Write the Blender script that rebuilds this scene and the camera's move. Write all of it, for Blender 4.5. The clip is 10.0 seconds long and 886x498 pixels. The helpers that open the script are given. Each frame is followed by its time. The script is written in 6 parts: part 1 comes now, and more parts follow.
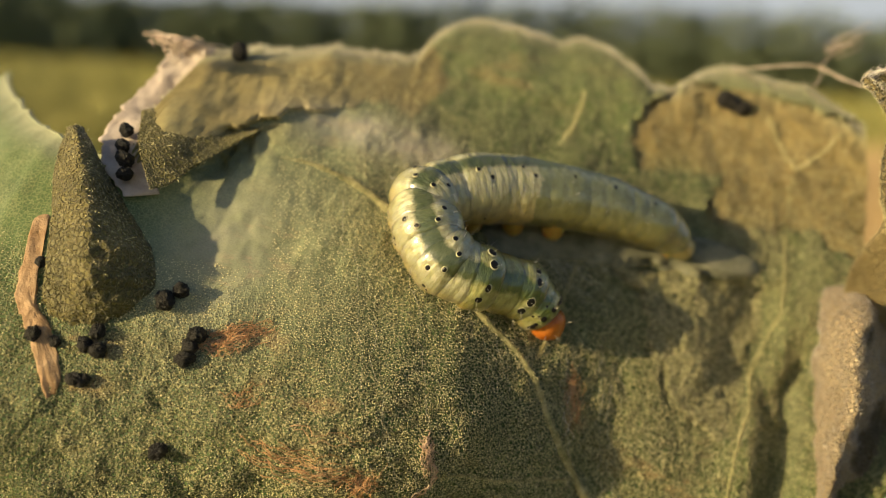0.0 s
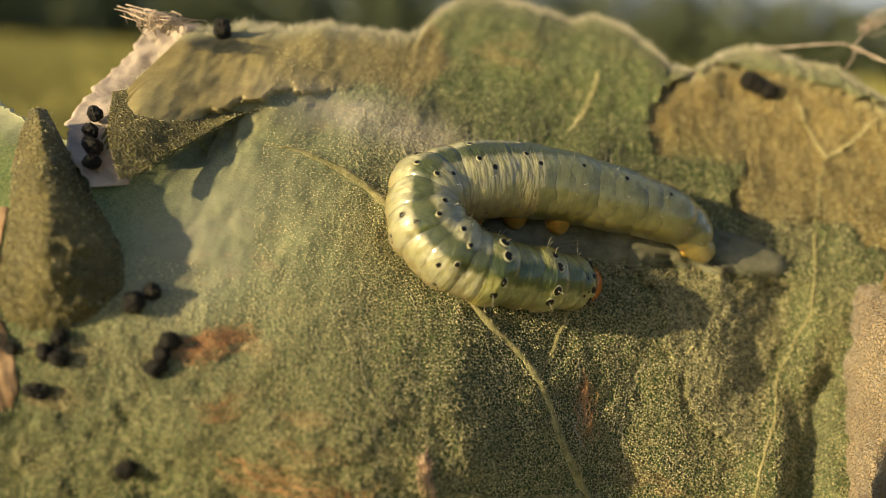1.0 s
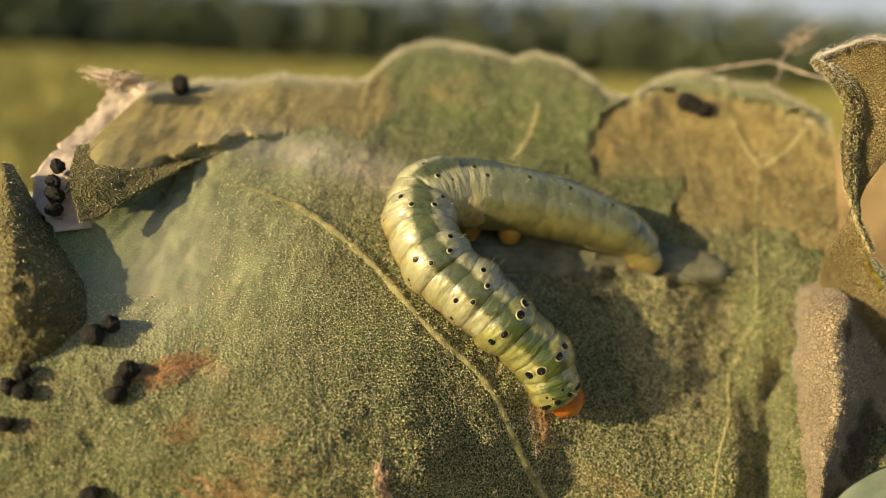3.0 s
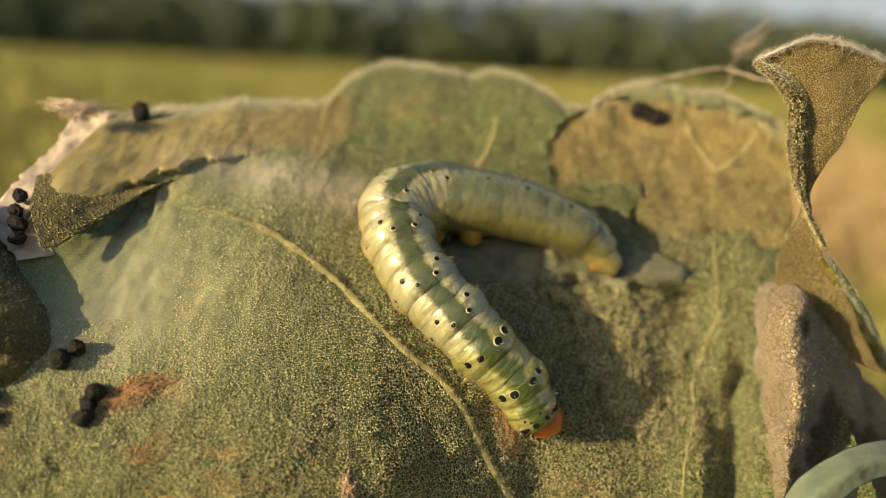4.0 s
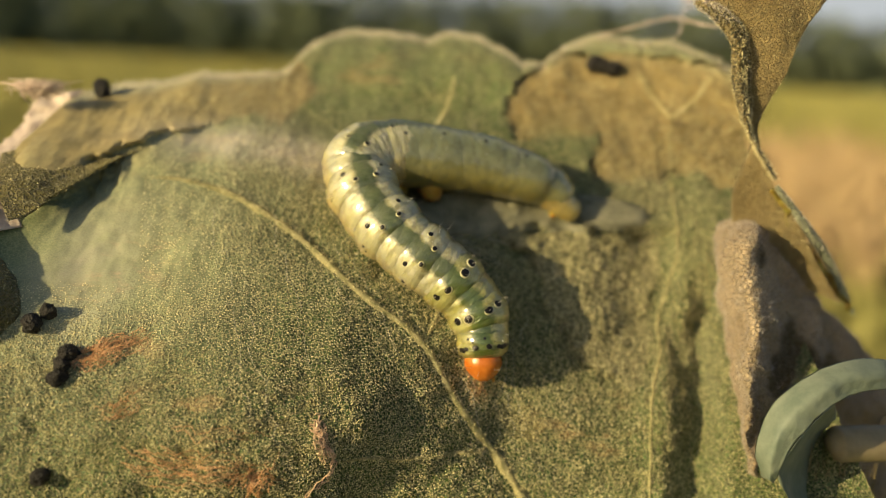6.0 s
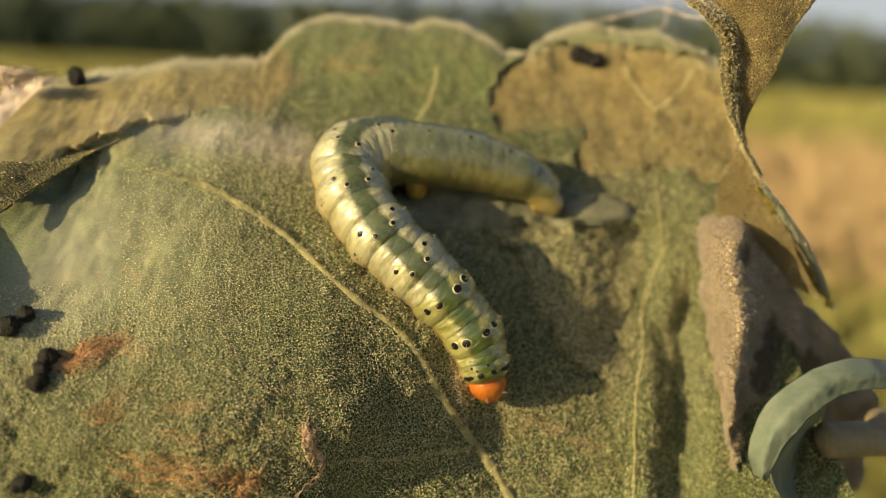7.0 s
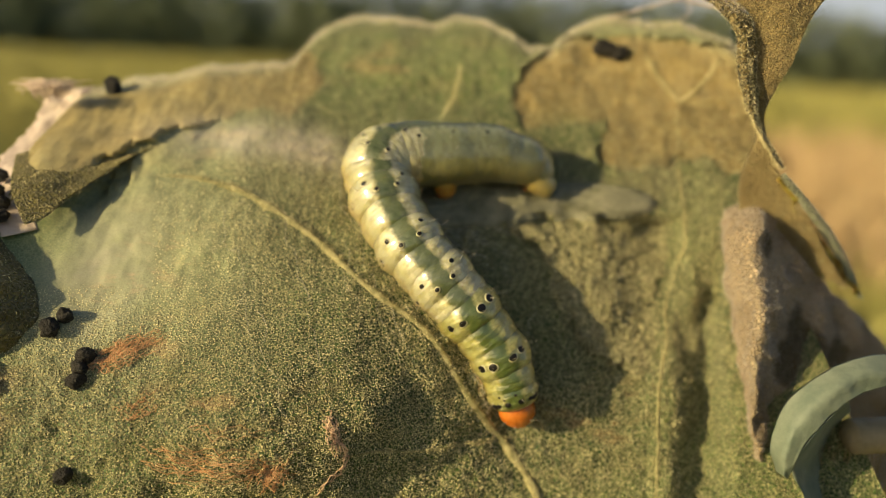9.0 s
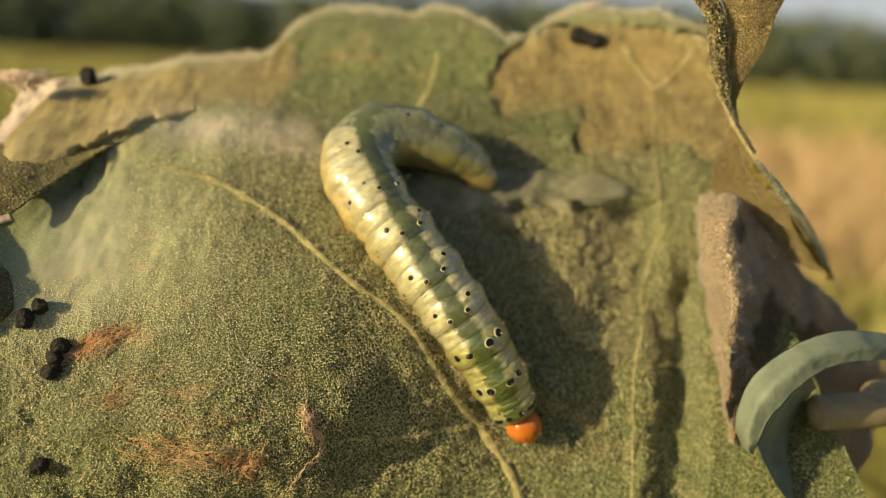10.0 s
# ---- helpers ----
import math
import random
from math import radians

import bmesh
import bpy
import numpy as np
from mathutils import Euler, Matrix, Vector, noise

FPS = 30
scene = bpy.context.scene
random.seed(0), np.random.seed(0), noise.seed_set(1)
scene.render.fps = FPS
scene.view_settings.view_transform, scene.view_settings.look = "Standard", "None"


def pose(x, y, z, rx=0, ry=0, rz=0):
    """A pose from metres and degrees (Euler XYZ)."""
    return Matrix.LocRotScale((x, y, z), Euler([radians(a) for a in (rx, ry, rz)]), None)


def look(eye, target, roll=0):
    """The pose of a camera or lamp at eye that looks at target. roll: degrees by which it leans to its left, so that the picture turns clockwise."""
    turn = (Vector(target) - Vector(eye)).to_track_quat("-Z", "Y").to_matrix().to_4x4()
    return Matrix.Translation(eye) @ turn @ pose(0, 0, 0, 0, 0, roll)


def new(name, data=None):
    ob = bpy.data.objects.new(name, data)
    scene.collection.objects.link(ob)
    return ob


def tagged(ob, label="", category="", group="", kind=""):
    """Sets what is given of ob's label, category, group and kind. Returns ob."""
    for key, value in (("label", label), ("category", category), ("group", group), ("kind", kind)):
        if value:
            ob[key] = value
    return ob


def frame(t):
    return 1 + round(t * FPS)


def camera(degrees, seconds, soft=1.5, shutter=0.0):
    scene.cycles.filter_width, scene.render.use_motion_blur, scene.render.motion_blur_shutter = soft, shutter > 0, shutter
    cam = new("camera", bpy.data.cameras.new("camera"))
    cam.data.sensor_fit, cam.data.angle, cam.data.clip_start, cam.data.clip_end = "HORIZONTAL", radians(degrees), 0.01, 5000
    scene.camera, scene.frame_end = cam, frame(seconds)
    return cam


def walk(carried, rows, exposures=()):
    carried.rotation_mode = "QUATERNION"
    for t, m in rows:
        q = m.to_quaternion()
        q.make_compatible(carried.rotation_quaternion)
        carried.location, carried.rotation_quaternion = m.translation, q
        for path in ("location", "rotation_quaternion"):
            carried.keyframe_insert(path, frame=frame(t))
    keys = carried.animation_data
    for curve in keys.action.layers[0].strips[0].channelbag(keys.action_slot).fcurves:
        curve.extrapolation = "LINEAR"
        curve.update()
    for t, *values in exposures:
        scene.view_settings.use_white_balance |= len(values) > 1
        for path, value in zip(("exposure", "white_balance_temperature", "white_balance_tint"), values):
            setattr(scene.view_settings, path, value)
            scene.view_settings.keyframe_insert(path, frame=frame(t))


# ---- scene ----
cam = camera(52, 10.0, soft=0.9)
cam.data.dof.use_dof = True
cam.data.dof.focus_distance = 0.0398
cam.data.dof.aperture_fstop = 29.0


def eye(x, y, z, tilt, turn, roll):
    """A camera pose: metres, then tilt from straight down, compass turn and roll in degrees."""
    return pose(x, y, z, tilt, 0, turn) @ pose(0, 0, 0, 0, 0, roll)


walk(cam, [
    (0, eye(-0.005165, -0.046193, 0.011049, 79.02, 4.6, 3.058)),
    (0.5, eye(-0.006004, -0.043033, 0.010815, 78.541, 4.2, 3.136)),
    (1, eye(-0.005722, -0.042082, 0.010922, 77.859, 4.2, 3.136)),
    (1.5, eye(-0.006187, -0.042474, 0.011217, 78.712, 3.4, 3.136)),
    (2, eye(-0.006, -0.042753, 0.011241, 78.747, 3.4, 3.215)),
    (2.5, eye(-0.005981, -0.042677, 0.010882, 78.678, 3.1, 3.215)),
    (4, eye(-0.006164, -0.042868, 0.011526, 78.678, 0.3, 3.215)),
    (4.5, eye(-0.005229, -0.043659, 0.01046, 79.005, 0.4, 3.41)),
    (5, eye(-0.004936, -0.044134, 0.010461, 79.054, 0, 2.98)),
    (5.5, eye(-0.006073, -0.044509, 0.009691, 78.575, -1, 3.136)),
    (7, eye(-0.004338, -0.044779, 0.009072, 78.917, 0.3, 2.98)),
    (7.5, eye(-0.004102, -0.045078, 0.008631, 78.575, 0.5, 3.136)),
    (8, eye(-0.004442, -0.045443, 0.008543, 78.694, 0.7, 2.941)),
    (8.5, eye(-0.005424, -0.045311, 0.009204, 78.506, 0.6, 2.98)),
    (9, eye(-0.005619, -0.045825, 0.009241, 78.506, 0.3, 2.98)),
    (9.5, eye(-0.004818, -0.045754, 0.00873, 78.574, 0.3, 2.98)),
    (10, eye(-0.004494, -0.046171, 0.00862, 78.643, 0.4, 2.98)),
])

MM = 0.001

# ---- light ----
SUN_WAY = Vector((-0.80, -0.53, 0.28)).normalized()
world = bpy.data.worlds.new("sky")
scene.world = world
world.use_nodes = True
wn = world.node_tree.nodes
sky = wn.new("ShaderNodeTexSky")
sky.sky_type, sky.sun_disc = "NISHITA", False
sky.sun_elevation = math.asin(SUN_WAY.z)
sky.sun_rotation = math.atan2(SUN_WAY.x, SUN_WAY.y)
sky.dust_density = 2.5
wn["Background"].inputs["Strength"].default_value = 0.082
world.node_tree.links.new(sky.outputs[0], wn["Background"].inputs["Color"])
sun = new("sun", bpy.data.lights.new("sun", "SUN"))
sun.data.energy, sun.data.angle, sun.data.color = 5.0, radians(0.6), (1.0, 0.77, 0.38)
sun.matrix_world = look(SUN_WAY * 5, (0, 0, 0))
scene.view_settings.exposure = 0.20


# ---- materials ----
class Nodes:
    """Short writing of node trees."""

    def __init__(self, name, rough=0.6):
        self.mat = bpy.data.materials.new(name)
        self.mat.use_nodes = True
        self.tree = self.mat.node_tree
        self.shader = self.tree.nodes["Principled BSDF"]
        self.shader.inputs["Roughness"].default_value = rough
        self.coord = self.tree.nodes.new("ShaderNodeTexCoord").outputs["Object"]

    def link(self, a, b):
        self.tree.links.new(a, b)

    def put(self, name, value):
        s = self.shader.inputs[name]
        if isinstance(value, (int, float, tuple)):
            s.default_value = value
        else:
            self.link(value, s)

    def scaled(self, x, y=None, z=None):
        m = self.tree.nodes.new("ShaderNodeMapping")
        m.inputs["Scale"].default_value = (x, x if y is None else y, x if z is None else z)
        self.link(self.coord, m.inputs["Vector"])
        return m.outputs[0]

    def noise(self, per_mm, detail=4.0, rough=0.6, stretch=None, distort=0.0):
        n = self.tree.nodes.new("ShaderNodeTexNoise")
        s = 1000 * per_mm
        self.link(self.scaled(*(s * k for k in stretch)) if stretch else self.scaled(s), n.inputs["Vector"])
        n.inputs["Scale"].default_value, n.inputs["Detail"].default_value = 1.0, detail
        n.inputs["Roughness"].default_value, n.inputs["Distortion"].default_value = rough, distort
        return n.outputs["Fac"]

    def cells(self, per_mm, feature="DISTANCE_TO_EDGE", bend=None):
        v = self.tree.nodes.new("ShaderNodeTexVoronoi")
        v.feature = feature
        v.inputs["Scale"].default_value = 1.0
        self.link(self.scaled(1000 * per_mm), v.inputs["Vector"])
        return v.outputs["Distance"]

    def ramp(self, value, *stops):
        r = self.tree.nodes.new("ShaderNodeValToRGB")
        e = r.color_ramp.elements
        while len(e) < len(stops):
            e.new(0.5)
        for k, (at, c) in zip(e, stops):
            k.position = at
            k.color = (c, c, c, 1) if isinstance(c, (int, float)) else (*c, 1)
        self.link(value, r.inputs[0])
        return r.outputs[0]

    def mix(self, fac, a, b, how="MIX"):
        m = self.tree.nodes.new("ShaderNodeMix")
        m.data_type, m.blend_type = "RGBA", how
        for s, v in ((m.inputs[0], fac), (m.inputs[6], a), (m.inputs[7], b)):
            if isinstance(v, tuple):
                s.default_value = (*v, 1)
            elif isinstance(v, (int, float)):
                s.default_value = v
            else:
                self.link(v, s)
        return m.outputs[2]

    def math(self, how, a, b=0.0):
        m = self.tree.nodes.new("ShaderNodeMath")
        m.operation = how
        m.use_clamp = True
        for s, v in zip(m.inputs, (a, b)):
            if isinstance(v, (int, float)):
                s.default_value = v
            else:
                self.link(v, s)
        return m.outputs[0]

    def mask(self, name):
        a = self.tree.nodes.new("ShaderNodeAttribute")
        a.attribute_name = name
        return a.outputs["Fac"]

    def axis(self, k):
        s = self.tree.nodes.new("ShaderNodeSeparateXYZ")
        self.link(self.coord, s.inputs[0])
        return s.outputs[k]

    def bump(self, height, mm, strength=1.0):
        b = self.tree.nodes.new("ShaderNodeBump")
        b.inputs["Distance"].default_value, b.inputs["Strength"].default_value = mm * MM, strength
        self.link(height, b.inputs["Height"])
        last = self.shader.inputs["Normal"]
        if last.is_linked:
            self.link(last.links[0].from_socket, b.inputs["Normal"])
        self.link(b.outputs[0], last)


def leaf_net(n, cell, share, dark):
    """The pale net of matted hairs on a leaf: where it lies, the dark painted between, and its relief."""
    edge, fine, grain = n.cells(cell * 1.3), n.noise(1.5, 6, 0.7), n.noise(cell * 3.4, 2, 0.6)
    dots = n.ramp(n.cells(cell * 2.0, "F1"), (0.12, 1.0), (0.42, 0.0))
    web = n.ramp(edge, (0.02, 1.0), (0.17, 0.0))
    web = n.math("MULTIPLY", web, n.ramp(fine, (0.30, 0.50), (0.60, 1.0)))
    speck = n.math("MULTIPLY", dots, n.ramp(grain, (0.44, 0.0), (0.56, 1.0)))
    hair = n.math("ADD", n.math("MULTIPLY", web, 0.68), n.math("MULTIPLY", speck, 0.95))
    # shade in the gaps between hairs, given as colour only
    pit_shade = n.ramp(grain, (0.38, 1.0), (0.49, 0.0))
    return n.math("MULTIPLY", hair, share), n.math("MULTIPLY", pit_shade, dark), hair, fine


def finish_leaf(n, col, hair, pit_shade, relief, fine, net):
    col = n.mix(hair, col, net)
    # near-black painted into the gaps as their shade
    col = n.mix(pit_shade, col, (0.014, 0.024, 0.008))
    n.put("Base Color", col)
    n.put("Specular IOR Level", 0.4)
    n.put("Sheen Weight", 0.12)
    n.put("Sheen Roughness", 0.5)
    n.bump(relief, 0.28, 1.0)
    n.bump(fine, 0.16, 0.5)
    return n.mat


def fuzzy_leaf(name, dark, light, net, share=0.75, cell=3.4, shade_share=0.5, rough=0.55):
    """Dried or downy leaf skin in two tones under the net of hairs."""
    n = Nodes(name, rough)
    hair, pit_shade, relief, fine = leaf_net(n, cell, share, shade_share)
    col = n.mix(n.ramp(n.noise(0.35, 5), (0.35, 0.0), (0.65, 1.0)), dark, light)
    return finish_leaf(n, col, hair, pit_shade, relief, fine, net)


def blade_skin():
    """The living blade: greens, with mined brown windows, grey flaking skin, rusty scars and silk by their own outlines."""
    n = Nodes("leaf_skin", 0.58)
    hair, pit_shade, relief, fine = leaf_net(n, 3.9, 0.76, 1.0)
    broad, mid = n.noise(0.16, 4), n.noise(0.7, 5, 0.65)
    col = n.mix(n.ramp(broad, (0.42, 0.0), (0.58, 1.0)), (0.028, 0.078, 0.013), (0.070, 0.138, 0.028))
    col = n.mix(n.ramp(mid, (0.58, 0.0), (0.75, 0.35)), col, (0.15, 0.155, 0.055))
    col = n.mix(n.math("MULTIPLY", n.mask("fresh"), 0.8), col, n.mix(mid, (0.095, 0.165, 0.04), (0.19, 0.26, 0.07)))
    brown = n.mix(n.ramp(mid, (0.38, 0.0), (0.62, 1.0)), (0.19, 0.13, 0.035), (0.33, 0.245, 0.085))
    col = n.mix(n.mask("brown"), col, brown)
    grey = n.mix(n.ramp(n.noise(3.6, 5, 0.65, (0.8, 1, 1.9)), (0.44, 0.0), (0.57, 1.0)), (0.075, 0.095, 0.033), (0.50, 0.48, 0.27))
    col = n.mix(n.mask("grey"), col, grey)
    spots = n.ramp(n.noise(0.6, 6, 0.7, (0.55, 1, 1.6)), (0.52, 0.0), (0.60, 1.0))
    col = n.mix(n.math("MULTIPLY", spots, n.mask("scar")), col, n.mix(mid, (0.40, 0.21, 0.08), (0.50, 0.31, 0.16)))
    # whitish bloom, which also paints in sunlight on the left dome
    col = n.mix(n.math("MULTIPLY", n.mask("bloom_light"), n.ramp(fine, (0.25, 0.6), (0.7, 1.0))), col, (0.52, 0.53, 0.33))
    col = n.mix(n.math("MULTIPLY", n.mask("silk"), n.ramp(mid, (0.3, 0.45), (0.65, 0.95))), col, (0.50, 0.46, 0.41))
    soften = n.math("SUBTRACT", 1.0, n.math("MULTIPLY", n.math("ADD", n.math("ADD", n.math("MULTIPLY", n.mask("silk"), 0.6), n.math("MULTIPLY", n.mask("brown"), 0.35)), n.math("MULTIPLY", n.mask("matted"), 0.75)), 0.9))
    flat = n.math("SUBTRACT", 1.0, n.math("MULTIPLY", n.mask("matted"), 0.96))
    return finish_leaf(n, col, n.math("MULTIPLY", hair, soften), n.math("MULTIPLY", pit_shade, soften), n.math("MULTIPLY", relief, n.math("MULTIPLY", soften, flat)), n.math("MULTIPLY", fine, flat), (0.80, 0.75, 0.38))


def skin(name, body, stripe, belly, wrinkle=0.42):
    """Caterpillar skin: wet, translucent, with a green gut line along the back and a yellow flank."""
    n = Nodes(name, 0.34)
    x = n.math("ABSOLUTE", n.axis("X"))
    x = n.math("MULTIPLY", x, 1000 / 1.7)
    wob = n.noise(1.1, 3, 0.6)
    off = n.tree.nodes.new("ShaderNodeMath")
    off.operation = "MULTIPLY_ADD"
    n.link(wob, off.inputs[0])
    off.inputs[1].default_value = 0.7
    n.link(x, off.inputs[2])
    up = n.tree.nodes.new("ShaderNodeMath")
    up.operation = "MULTIPLY_ADD"
    n.link(n.axis("Z"), up.inputs[0])
    up.inputs[1].default_value, up.inputs[2].default_value = 1000 / 3.6, 0.5
    z = up.outputs[0]
    high = n.ramp(z, (0.55, 0.0), (0.75, 1.0))
    mid = n.math("MULTIPLY", n.ramp(off.outputs[0], (0.56, 1.0), (0.68, 0.0)), high)
    side = n.ramp(z, (0.15, belly), (0.48, tuple(0.5 * a + 0.5 * b + 0.02 for a, b in zip(body, belly))), (0.74, body), (1.0, body))
    blotch = n.ramp(n.noise(1.3, 4, 0.6, (0.9, 1.3, 0.9)), (0.46, 0.0), (0.62, 1.0))
    col = n.mix(n.math("MULTIPLY", blotch, 0.6), side, tuple(0.45 * b + 0.12 * c for b, c in zip(body, belly)))
    pale = n.math("MULTIPLY", n.ramp(off.outputs[0], (0.66, 0.0), (0.76, 1.0), (0.88, 0.7), (1.0, 0.0)), high)
    pale = n.math("MULTIPLY", pale, n.ramp(n.noise(1.9, 3, 0.6, (0.9, 1.5, 0.9)), (0.40, 0.1), (0.56, 0.85)))
    col = n.mix(pale, col, tuple(min(0.85, 1.35 * c + 0.06) for c in body))
    col = n.mix(n.math("MULTIPLY", mid, n.ramp(wob, (0.3, 1.0), (0.7, 0.65))), col, stripe)
    n.put("Base Color", col)
    n.put("Subsurface Weight", 0.75)
    n.put("Subsurface Radius", (1.0, 0.9, 0.35))
    n.put("Subsurface Scale", 0.0009)
    n.put("Specular IOR Level", 0.5)
    n.put("Coat Weight", 1.0)
    n.put("Coat Roughness", 0.13)
    n.put("Coat IOR", 1.75)
    n.bump(n.noise(0.8, 2.5, 0.5, (0.5, 2.4, 0.5)), wrinkle, 0.6)
    n.bump(n.noise(3.0, 3, 0.55, (0.7, 1.6, 0.7)), wrinkle * 0.4, 0.6)
    return n.mat


def plain(name, a, b, per_mm=1.0, rough=0.6, relief=0.1, spec=0.4):
    n = Nodes(name, rough)
    f = n.noise(per_mm, 6, 0.65)
    n.put("Base Color", n.mix(n.ramp(f, (0.35, 0.0), (0.65, 1.0)), a, b))
    n.put("Specular IOR Level", spec)
    n.bump(n.noise(per_mm * 2.3, 5, 0.7), relief, 0.8)
    return n.mat


def woolly_skin():
    """Grey wool over tan leaf skin, with one bare brown patch and a small dark hole's rim."""
    n = Nodes("woolly_skin", 0.65)
    hair, pit_shade, relief, fine = leaf_net(n, 3.4, 0.6, 0.6)
    mid = n.noise(0.5, 5, 0.65)
    col = n.mix(n.ramp(mid, (0.35, 0.0), (0.65, 1.0)), (0.42, 0.31, 0.19), (0.58, 0.46, 0.31))
    col = n.mix(n.mask("bare"), col, n.mix(mid, (0.075, 0.05, 0.012), (0.17, 0.115, 0.03)))
    keep = n.math("SUBTRACT", 1.0, n.math("MULTIPLY", n.mask("bare"), 0.7))
    return finish_leaf(n, col, n.math("MULTIPLY", hair, keep), pit_shade, relief, fine, (0.62, 0.57, 0.48))


BLADE = blade_skin()
CURL = fuzzy_leaf("curl_skin", (0.27, 0.20, 0.075), (0.42, 0.33, 0.15), (0.54, 0.47, 0.29), 0.35, 5.5, 0.35)
FLAP = fuzzy_leaf("flap_skin", (0.11, 0.10, 0.025), (0.25, 0.21, 0.065), (0.55, 0.47, 0.24), 0.45, 2.8, 0.4)
STRIP_SKIN = fuzzy_leaf("strip_skin", (0.15, 0.135, 0.035), (0.29, 0.25, 0.08), (0.50, 0.42, 0.20), 0.35, 3.4, 0.25)
WOOLLY = woolly_skin()
LIP = fuzzy_leaf("lip_skin", (0.13, 0.095, 0.03), (0.26, 0.20, 0.075), (0.58, 0.50, 0.28), 0.6, 2.4, 0.95)
RIM_GREEN = fuzzy_leaf("rim_skin", (0.34, 0.38, 0.24), (0.46, 0.50, 0.34), (0.62, 0.62, 0.46), 0.3, 3.0, 0.3)
RIM_GOLD = plain("rim_gold", (0.24, 0.12, 0.015), (0.40, 0.40, 0.08), 1.3, 0.4, 0.3)
VEIN = plain("vein_skin", (0.20, 0.20, 0.085), (0.44, 0.40, 0.21), 2.2, 0.55, 0.16)
PALE_LEAF = plain("pale_leaf", (0.13, 0.17, 0.135), (0.21, 0.25, 0.20), 0.6, 0.6, 0.06)
DRY_STEM = plain("dry_stem", (0.20, 0.17, 0.10), (0.32, 0.27, 0.17), 0.6, 0.6, 0.06)
TAN = plain("tan_crust", (0.36, 0.21, 0.10), (0.56, 0.38, 0.23), 0.9, 0.65, 0.14)
SILK = plain("silk", (0.46, 0.38, 0.33), (0.66, 0.57, 0.50), 0.8, 0.55, 0.12)
GREY_SILK = plain("grey_silk", (0.12, 0.125, 0.08), (0.26, 0.255, 0.18), 0.9, 0.6, 0.12)
HAIR = plain("hair", (0.62, 0.58, 0.48), (0.75, 0.72, 0.62), 3, 0.4, 0.0)
DOWN = plain("down", (0.66, 0.60, 0.34), (0.80, 0.74, 0.46), 0.5, 0.6, 0.0, 0.15)
WOOL = plain("wool", (0.36, 0.33, 0.31), (0.56, 0.53, 0.51), 0.5, 0.6, 0.0)
RUST = plain("rust", (0.50, 0.27, 0.12), (0.66, 0.42, 0.24), 1, 0.7, 0.0)
WISP = plain("wisp", (0.56, 0.44, 0.37), (0.68, 0.58, 0.50), 1, 0.7, 0.0)
FIBRE = plain("fibre", (0.58, 0.38, 0.25), (0.76, 0.58, 0.42), 2, 0.6, 0.05)
FRASS = plain("frass", (0.008, 0.008, 0.009), (0.022, 0.02, 0.018), 3, 0.55, 0.25)
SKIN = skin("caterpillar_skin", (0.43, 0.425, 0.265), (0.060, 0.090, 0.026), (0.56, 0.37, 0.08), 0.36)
# Rear: greener, and darkened in colour for the shade it should lie in.
REAR_SHADE_SKIN = skin("rear_shade_skin", (0.22, 0.245, 0.14), (0.10, 0.13, 0.045), (0.21, 0.175, 0.03), 0.07)
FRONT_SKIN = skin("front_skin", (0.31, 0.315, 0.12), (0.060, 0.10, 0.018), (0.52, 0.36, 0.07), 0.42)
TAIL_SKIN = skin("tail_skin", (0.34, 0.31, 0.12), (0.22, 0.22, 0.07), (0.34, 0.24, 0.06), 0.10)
LEG = plain("proleg_skin", (0.38, 0.22, 0.04), (0.50, 0.32, 0.08), 1.5, 0.35, 0.05)
LEG.node_tree.nodes["Principled BSDF"].inputs["Subsurface Weight"].default_value = 0.6
LEG.node_tree.nodes["Principled BSDF"].inputs["Subsurface Scale"].default_value = 0.0006
HEAD = plain("head_shell", (0.44, 0.115, 0.012), (0.55, 0.19, 0.03), 1.5, 0.26, 0.03, 0.6)
INK = plain("black_spot", (0.005, 0.005, 0.006), (0.012, 0.011, 0.011), 4, 0.3, 0.02, 0.35)
RING = plain("pale_ring", (0.44, 0.43, 0.25), (0.54, 0.52, 0.34), 3, 0.4, 0.02)


def haze():
    n = Nodes("haze", 1.0)
    n.put("Base Color", (0.0, 0.0, 0.0, 1))
    n.put("Specular IOR Level", 0.0)
    up = n.tree.nodes.new("ShaderNodeMath")
    up.operation, up.use_clamp = "MULTIPLY", True
    n.link(n.axis("Z"), up.inputs[0])
    up.inputs[1].default_value = 1 / 200.0
    n.put("Emission Color", n.mix(up.outputs[0], (0.40, 0.42, 0.415), (0.54, 0.575, 0.60)))
    n.put("Emission Strength", 1.0)
    return n.mat


HAZE = haze()


